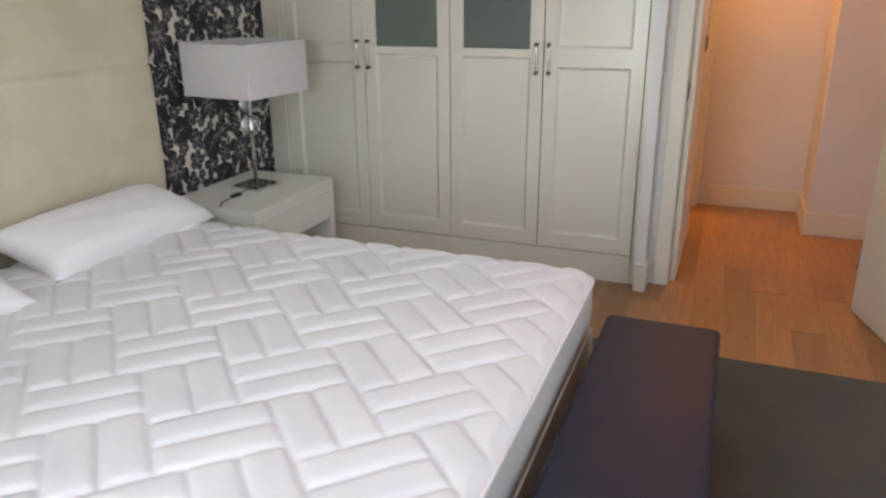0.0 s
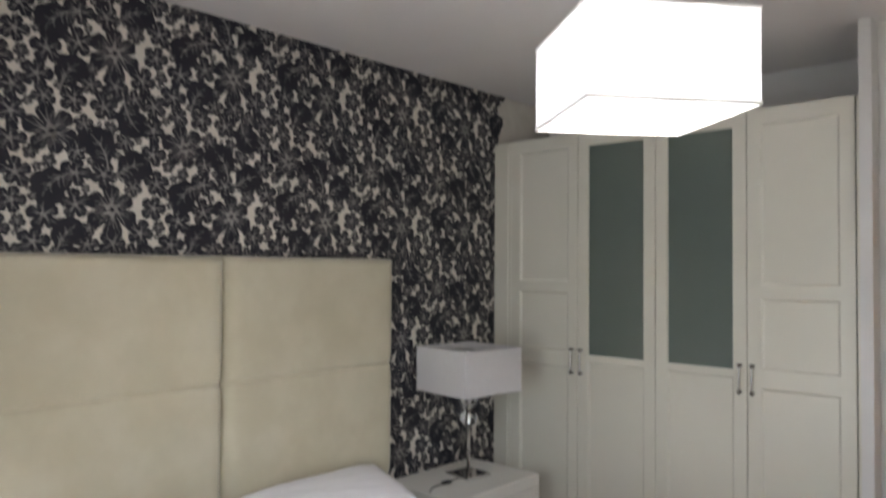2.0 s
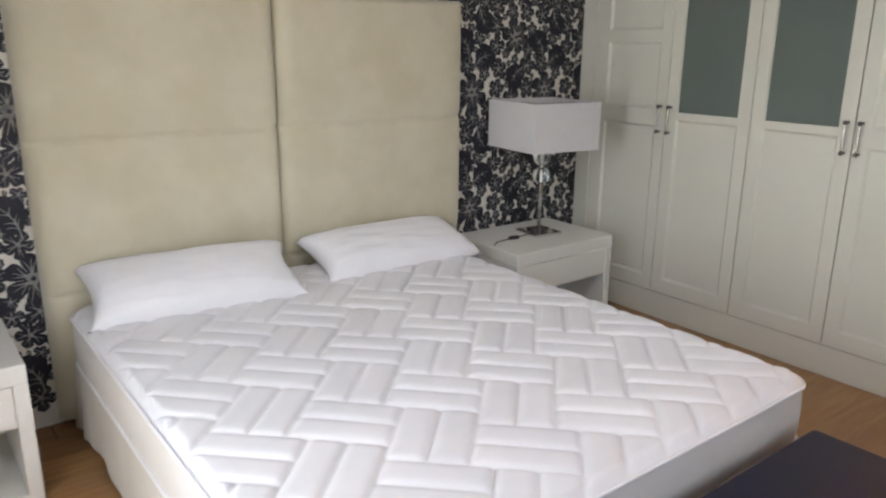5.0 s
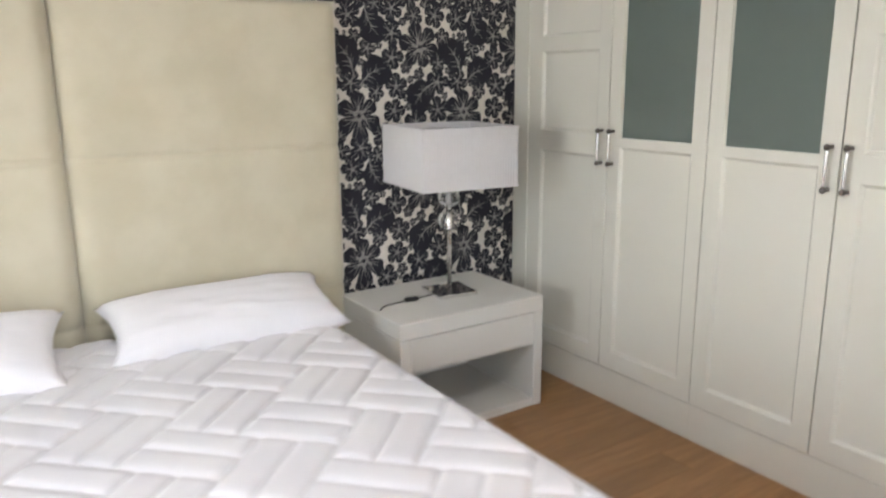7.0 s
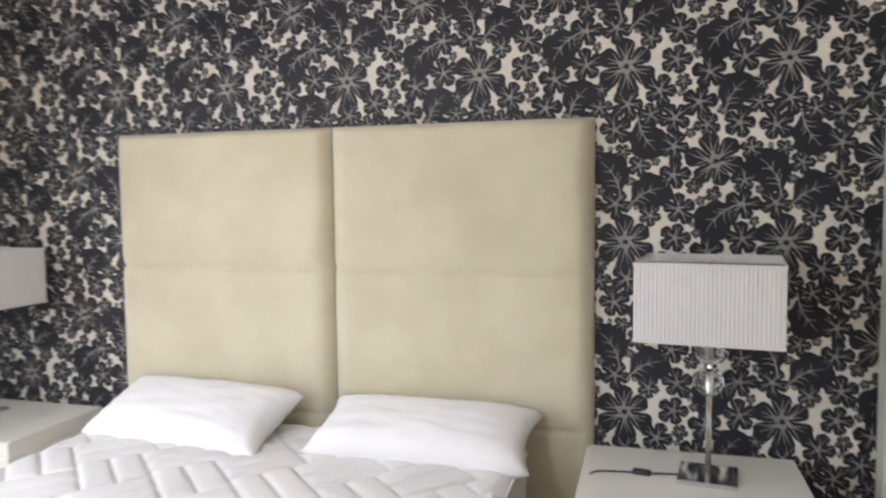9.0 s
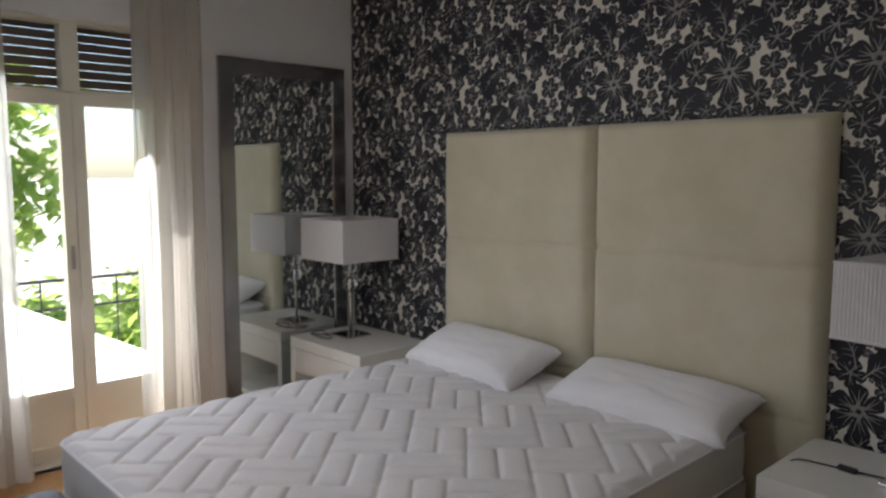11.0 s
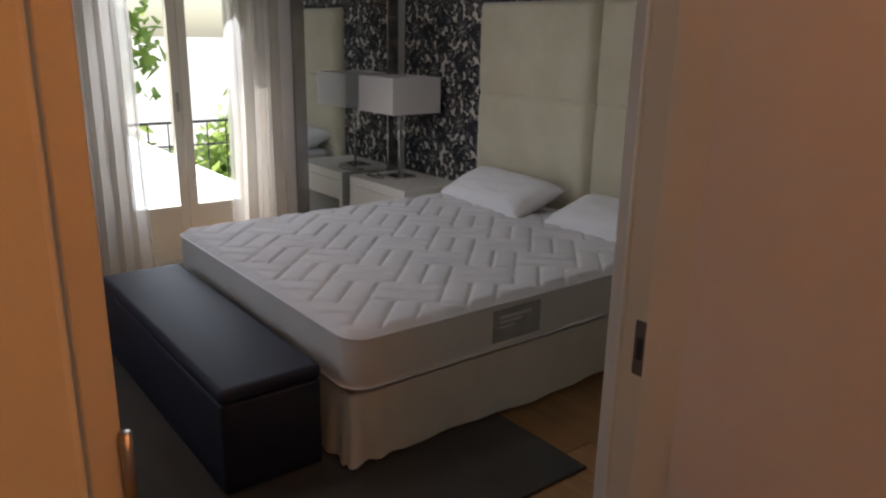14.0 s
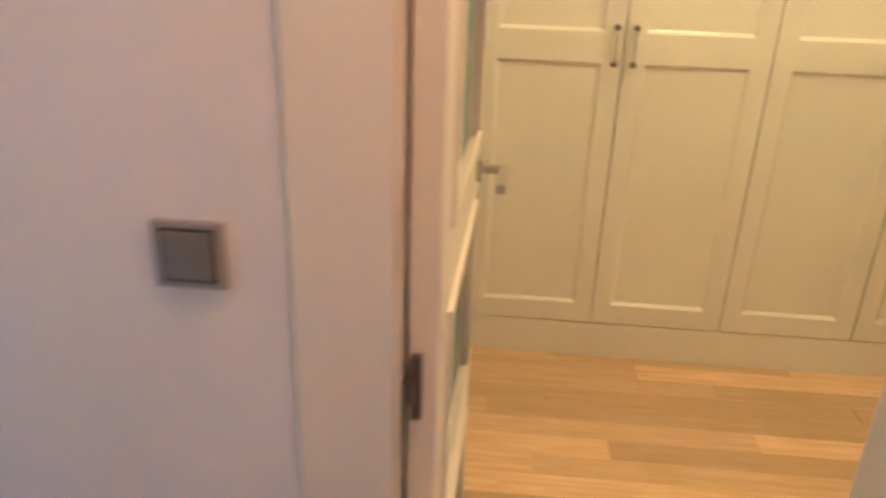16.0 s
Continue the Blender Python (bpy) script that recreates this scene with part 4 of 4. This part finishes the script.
def pillow(x, y, z, turn, tilt, roll, l, w, h, seed, label):
    p = thing("pillow", x, y, z, label, "pillow", "pillows on the bed")
    p.matrix_world = pose(x, y, z, roll, tilt, turn)
    bm = bmesh.new()
    n = 30
    rows = {}
    for side in (1, -1):
        for i in range(n + 1):
            for j in range(n + 1):
                u, v = 2 * i / n - 1, 2 * j / n - 1
                if side < 0 and (i in (0, n) or j in (0, n)):
                    rows[side, i, j] = rows[1, i, j]
                    continue
                du, dv = max(1 - abs(u) ** 2.2, 0), max(1 - abs(v) ** 3.0, 0)
                t = (du * dv) ** 0.37
                pinch = 1 - 0.1 * (1 - abs(v) ** 2) * abs(u) ** 3
                pv = 1 - 0.1 * (1 - abs(u) ** 2) * abs(v) ** 3
                wr = 0.0042 * noise.noise(Vector((u * 4 + seed, v * 3, side))) + 0.0025 * noise.noise(Vector((u * 11, v * 9 + seed, side)))
                zz = side * t * h / 2 * (0.85 if side > 0 else 0.7) + wr * t * 2
                rows[side, i, j] = bm.verts.new((u * w / 2 * pinch * (1 + 0.01 * noise.noise(Vector((v * 3, seed, 0)))), v * l / 2 * pv, zz))
    for side in (1, -1):
        for i in range(n):
            for j in range(n):
                bm.faces.new((rows[side, i, j], rows[side, i + 1, j], rows[side, i + 1, j + 1], rows[side, i, j + 1]))
    part("case", bm, PILLOW, p, "", True)
    if seed < 2:
        part("care_tag", box(w * 0.2, l / 2 * 0.9, -0.03, w * 0.2 + 0.045, l / 2 * 0.9 + 0.055, -0.028), PILLOW, p, "small white care tag")
    return p


for spec in PILLOWS:
    pillow(*spec)

# upholstered bench at the bed's foot
bench = thing("bench", (EX0 + EX1) / 2, (EY0 + EY1) / 2, 0, "long dark navy upholstered bench at the foot of the bed", "bench")
ex, ey = (EX1 - EX0) / 2, (EY1 - EY0) / 2
bm = box(-ex + 0.004, -ey + 0.004, 0.012, ex - 0.004, ey - 0.004, EZ - 0.055, 0.012, 3)
part("body", bm, BENCHCLOTH, bench, "", True)
bm = box(-ex, -ey, EZ - 0.055, ex, ey, EZ, 0.02, 4)
part("seat", bm, BENCHCLOTH, bench, "padded navy lid", True)
for x in (-ex + 0.05, ex - 0.05):
    for y in (-ey + 0.06, ey - 0.06):
        part("foot", cyl((x, y, 0), (x, y, 0.014), 0.02, 10), BLACK, bench)

rug = thing("rug", 0, 0, 0, "dark grey-green low pile rug under the bed's foot and bench", "rug")
bm = box(RX0, RY0, 0.001, RX1, RY1, 0.011, 0.003, 1)
part("woven_mat", bm, RUG, rug)


# ---------------------------------------------------------------- nightstands and lamps
def nightstand():
    t = thing("nightstand", 0, 0, 0, "ivory lacquered nightstand with one drawer and an open shelf", "nightstand", "nightstands beside the bed")
    d, w, h = NS_D, NS_W, NSZ
    part("top", box(0.01, 0, h - 0.065, d, w, h, 0.004), WHITELAC, t)
    for a in (0.0, w - 0.045):
        part("side", box(0.01, a, 0, d, a + 0.045, h - 0.0655, 0.003, 1), WHITELAC, t)
    part("bottom", box(0.01, 0.0455, 0.0, d - 0.004, w - 0.0455, 0.035, 0.002, 1), WHITELAC, t)
    part("back", box(0.01, 0.0455, 0.0355, 0.022, w - 0.0455, h - 0.066), WHITELAC, t)
    dr = part("drawer", box(0.1, 0.047, h - 0.2, d - 0.001, w - 0.047, h - 0.068, 0.002, 1), WHITELAC, t)
    part("drawer_shelf", box(0.022, 0.0455, h - 0.212, d - 0.01, w - 0.0455, h - 0.203), WHITELAC, t)
    return t


ns1 = nightstand()
ns1.matrix_world = pose(NS_X, NSY1, 0)
ns2 = copy_thing(ns1, pose(NS_X, NSY2, 0))
ns2["label"] = "ivory lacquered nightstand beside the mirror, one drawer and open shelf"


def pleated_box(w, d, h, n, amp=0.0016, t=0.002):
    """An open rectangular shade with vertical pleats."""
    pts = []
    for (ax, ay), (bx, by) in (((-w / 2, -d / 2), (w / 2, -d / 2)), ((w / 2, -d / 2), (w / 2, d / 2)), ((w / 2, d / 2), (-w / 2, d / 2)), ((-w / 2, d / 2), (-w / 2, -d / 2))):
        L = math.hypot(bx - ax, by - ay)
        nx, ny = (by - ay) / L, -(bx - ax) / L
        m = max(4, int(L * n))
        for k in range(m * 2):
            s = k / (m * 2)
            o = amp * (1 if k % 2 else 0) * (1 if 0 < k < m * 2 - 1 else 0)
            pts.append((ax + (bx - ax) * s + nx * o, ay + (by - ay) * s + ny * o))
    bm = bmesh.new()
    lo = [bm.verts.new((x, y, 0)) for x, y in pts]
    hi = [bm.verts.new((x, y, h)) for x, y in pts]
    for i in range(len(pts)):
        k = (i + 1) % len(pts)
        bm.faces.new((lo[i], lo[k], hi[k], hi[i]))
    return bm


def shade_rims(parent, w, d, z0, z1, mat):
    for z in (z0, z1):
        bm = bmesh.new()
        for s in (-1, 1):
            box(-w / 2 - 0.002, s * d / 2 - 0.0025, z - 0.004, w / 2 + 0.002, s * d / 2 + 0.0025, z + 0.004, bm=bm)
            box(s * w / 2 - 0.0025, -d / 2 + 0.0026, z - 0.004, s * w / 2 + 0.0025, d / 2 - 0.0026, z + 0.004, bm=bm)
        part("rim", bm, mat, parent, "white bound rim of the shade")


def table_lamp():
    t = thing("table_lamp", 0, 0, 0, "chrome table lamp with crystal balls and a pleated grey-white shade", "table lamp", "table lamps on the nightstands")
    part("base_plate", box(-0.09, -0.09, 0, 0.09, 0.09, 0.014, 0.003), CHROME, t, "square chrome base")
    part("stem", cyl((0, 0, 0.014), (0, 0, 0.55), 0.0095, 16), CHROME, t, "chrome stem", True)
    for k, z in enumerate((LS0 - NSZ - 0.052, LS0 - NSZ - 0.152)):
        g = part("crystal_ball", ball((0, 0, z), 0.047, sub=3), CRYSTAL, t, "clear faceted crystal ball")
    part("bulb_holder", cyl((0, 0, 0.55), (0, 0, 0.6), 0.02, 16), WHITELAC, t)
    z0, z1 = LS0 - NSZ, LS1 - NSZ
    bm = box(-LSD / 2, -0.003, z1 - 0.02, LSD / 2, 0.003, z1 - 0.016)
    box(-0.003, -LSW / 2, z1 - 0.0155, 0.003, LSW / 2, z1 - 0.0115, bm=bm)
    part("shade_carrier", bm, CHROME, t)
    sh = pleated_box(LSD, LSW, z1 - z0, 85, 0.0016)
    for v in sh.verts:
        v.co.z += z0
    s = part("shade", sh, SHADE, t, "pleated grey-white fabric shade")
    shade_rims(s, LSD, LSW, z0 + 0.004, z1 - 0.004, SHADE)
    cord = curve_points(CORD, 10)
    part("cord", tube(cord, 0.0028), BLACK, t, "thin black cord", True)
    part("cord_switch", box(CORD[2][0] - 0.012, CORD[2][1] - 0.03, 0.001, CORD[2][0] + 0.012, CORD[2][1] + 0.03, 0.018, 0.006, 3), BLACK, t, "black inline switch", True)
    return t


CORD = [(0.02, -0.09, 0.006), (0.03, -0.15, 0.004), (0.05, -0.2, 0.006), (0.06, -0.28, 0.004), (0.1, -0.352, 0.004), (0.13, -0.372, -0.05), (0.12, -0.378, -0.25), (0.05, -0.378, -0.44)]
lamp1 = table_lamp()
lamp1.matrix_world = pose(LAMP_X, LAMP1_Y, NSZ, 0, 0, -7)
lamp2 = copy_thing(lamp1, pose(LAMP_X, LAMP2_Y, NSZ))
for o in list(lamp2.children):
    if o.name.startswith("cord"):
        bpy.data.objects.remove(o)
cord = curve_points([(0.05, -0.09, 0.005), (0.09, -0.14, 0.004), (0.05, -0.21, 0.004), (0.12, -0.22, 0.004), (0.17, -0.13, 0.004), (0.15, 0.0, 0.005), (0.11, -0.05, 0.008), (0.13, -0.13, 0.005), (0.16, -0.19, 0.004)], 10)
part("cord", tube(cord, 0.003), BLACK, lamp2, "coiled thin black cord", True)
lamp2["label"] = "chrome table lamp with a pleated shade and a coiled black cord"

# white adapter with its lead on the floor beside the nightstand by the wardrobe
ad = thing("power_adapter", 0.66, 5.0, 0.0, "small white power adapter with black lead on the oak boards", "power adapter", turn=62)
part("body", box(-0.05, -0.026, 0.0005, 0.05, 0.026, 0.032, 0.006, 3), PILLOW, ad, "", True)
part("lead", tube(curve_points([(0.045, 0.0, 0.018), (0.08, 0.02, 0.005), (0.1, 0.07, 0.004), (0.06, 0.1, 0.004), (0.0, 0.09, 0.004)], 8), 0.003), BLACK, ad, "black lead", True)

# pendant over the bed
pen = thing("pendant_lamp", 1.99, 4.12, 2.025, "lit square pendant lamp with a white pleated shade", "pendant lamp", turn=51)
sh = pleated_box(0.435, 0.435, 0.24, 60)
s = part("shade", sh, GLOWSHADE, pen, "glowing white pleated shade")
shade_rims(s, 0.435, 0.435, 0.004, 0.236, WHITELAC)
part("cord", cyl((0, 0, 0.2), (0, 0, CEIL_Z - 2.025 - 0.02), 0.0035, 8), WHITELAC, pen)
part("ceiling_rose", cyl((0, 0, CEIL_Z - 2.025 - 0.03), (0, 0, CEIL_Z - 2.025 - 0.001), 0.045, 24), WHITELAC, pen, "", True)
bm = box(-0.216, -0.003, 0.215, 0.216, 0.003, 0.219)
box(-0.003, -0.216, 0.2195, 0.003, 0.216, 0.2235, bm=bm)
part("shade_carrier", bm, CHROME, pen)
part("lampholder", cyl((0, 0, 0.16), (0, 0, 0.22), 0.018, 16), WHITELAC, pen, "", True)

# ---------------------------------------------------------------- outdoors
structure("balcony_floor", box(0.6, SOUTH - 1.25, -0.18, 3.0, SOUTH - 0.252, -0.03), STONE, "pale stone balcony floor")
rail = thing("balcony_railing", 1.7, SOUTH - 1.2, -0.03, "dark iron balcony railing of thin upright bars", "railing")
part("handrail", box(-1.1, -0.014, 0.8, 1.1, 0.014, 0.82, 0.004), IRON, rail)
part("middle_rail", box(-1.1, -0.007, 0.62, 1.1, 0.007, 0.634), IRON, rail)
part("bottom_rail", box(-1.1, -0.012, 0.1, 1.1, 0.012, 0.12), IRON, rail)
for k in range(15):
    x = -1.08 + k * 0.1543
    part("baluster", cyl((x, 0, 0.0 if k in (0, 7, 14) else 0.12), (x, 0, 0.8), 0.006, 8), IRON, rail)
ground = structure("ground", box(-400, -600, -3.4, 400, SOUTH - 0.26, -3.2), GRASS, "pale gravel court below the balcony")


def tree(x, y, h, spread, seed):
    rnd = random.Random(seed)
    t = thing("tree", x, y, -3.2, "leafy green garden tree beyond the balcony", "tree", "trees outside the balcony door")
    bm = cyl((0, 0, 0), (0.1, 0, h * 0.5), 0.16, 12, 0.09)
    tips = []
    for k in range(9):
        a, z0 = k * 2.4 + rnd.random(), h * (0.22 + 0.03 * k)
        tip = (math.cos(a) * spread * rnd.uniform(0.5, 0.9), math.sin(a) * spread * rnd.uniform(0.5, 0.9), z0 + h * rnd.uniform(0.15, 0.4))
        cyl((0.04, 0, z0), tip, 0.05, 8, 0.015, bm)
        tips.append(tip)
    part("trunk", bm, BARK, t)
    verts, faces = [], []
    for k in range(2600):
        c = rnd.choice(tips)
        r = spread * 0.36
        p = Vector(c) + Vector([max(-1.5, min(1.5, rnd.gauss(0, 0.6))) * r for _ in range(3)])
        q = Euler((rnd.uniform(-1, 1), rnd.uniform(-1, 1), rnd.uniform(0, 6.28))).to_matrix()
        s = rnd.uniform(0.07, 0.17)
        b = len(verts)
        verts += [p + q @ Vector(v) * s for v in ((-1, 0, 0), (0, -0.5, 0.15), (1, 0, 0), (0, 0.5, 0.15))]
        faces.append((b, b + 1, b + 2, b + 3))
    me = bpy.data.meshes.new("crown")
    me.from_pydata([tuple(v) for v in verts], [], faces)
    me.materials.append(LEAF)
    c = new("crown", me)
    c.parent = t
    return t


for spec in ((1.6, -2.9, 7.4, 1.25, 4), (4.6, -4.0, 6.0, 1.8, 9), (-0.1, -4.0, 3.9, 1.2, 12), (-2.0, -5.2, 3.9, 1.2, 21), (1.4, -7.0, 3.8, 1.5, 33)):
    tree(*spec)


# ---------------------------------------------------------------- floor boards
def boards(x0, y0, x1, y1, along_x, material, name, seed, w=0.14, l=1.9):
    rnd = random.Random(seed)
    floor = structure(name, box(x0, y0, -0.12, x1, y1, -0.006), material, "sub-floor under oak boards")
    meshes = {}
    c0, c1, s0, s1 = (y0, y1, x0, x1) if along_x else (x0, x1, y0, y1)
    n = math.ceil((c1 - c0) / w)
    for k in range(n):
        a, b = c0 + k * w, min(c0 + (k + 1) * w, c1)
        s = s0 - rnd.uniform(0, l * 0.9)
        while s < s1:
            e = s + l * rnd.uniform(0.75, 1.15)
            u, v = max(s, s0), min(e, s1)
            s = e
            if v - u < 0.01:
                continue
            L, W = round(v - u, 2), round(b - a, 3)
            if (L, W) not in meshes:
                g = 0.0002
                bm = box(g, g, -0.006, L - g, W - g, 0.0, 0.0005, 1) if along_x else box(g, g, -0.006, W - g, L - g, 0.0, 0.0005, 1)
                me = bpy.data.meshes.new("board")
                bm.to_mesh(me)
                bm.free()
                me.materials.append(material)
                meshes[L, W] = me
            o = new("board", meshes[L, W])
            o.location = (u, a, 0) if along_x else (a, u, 0)
            o.parent = floor
    return floor


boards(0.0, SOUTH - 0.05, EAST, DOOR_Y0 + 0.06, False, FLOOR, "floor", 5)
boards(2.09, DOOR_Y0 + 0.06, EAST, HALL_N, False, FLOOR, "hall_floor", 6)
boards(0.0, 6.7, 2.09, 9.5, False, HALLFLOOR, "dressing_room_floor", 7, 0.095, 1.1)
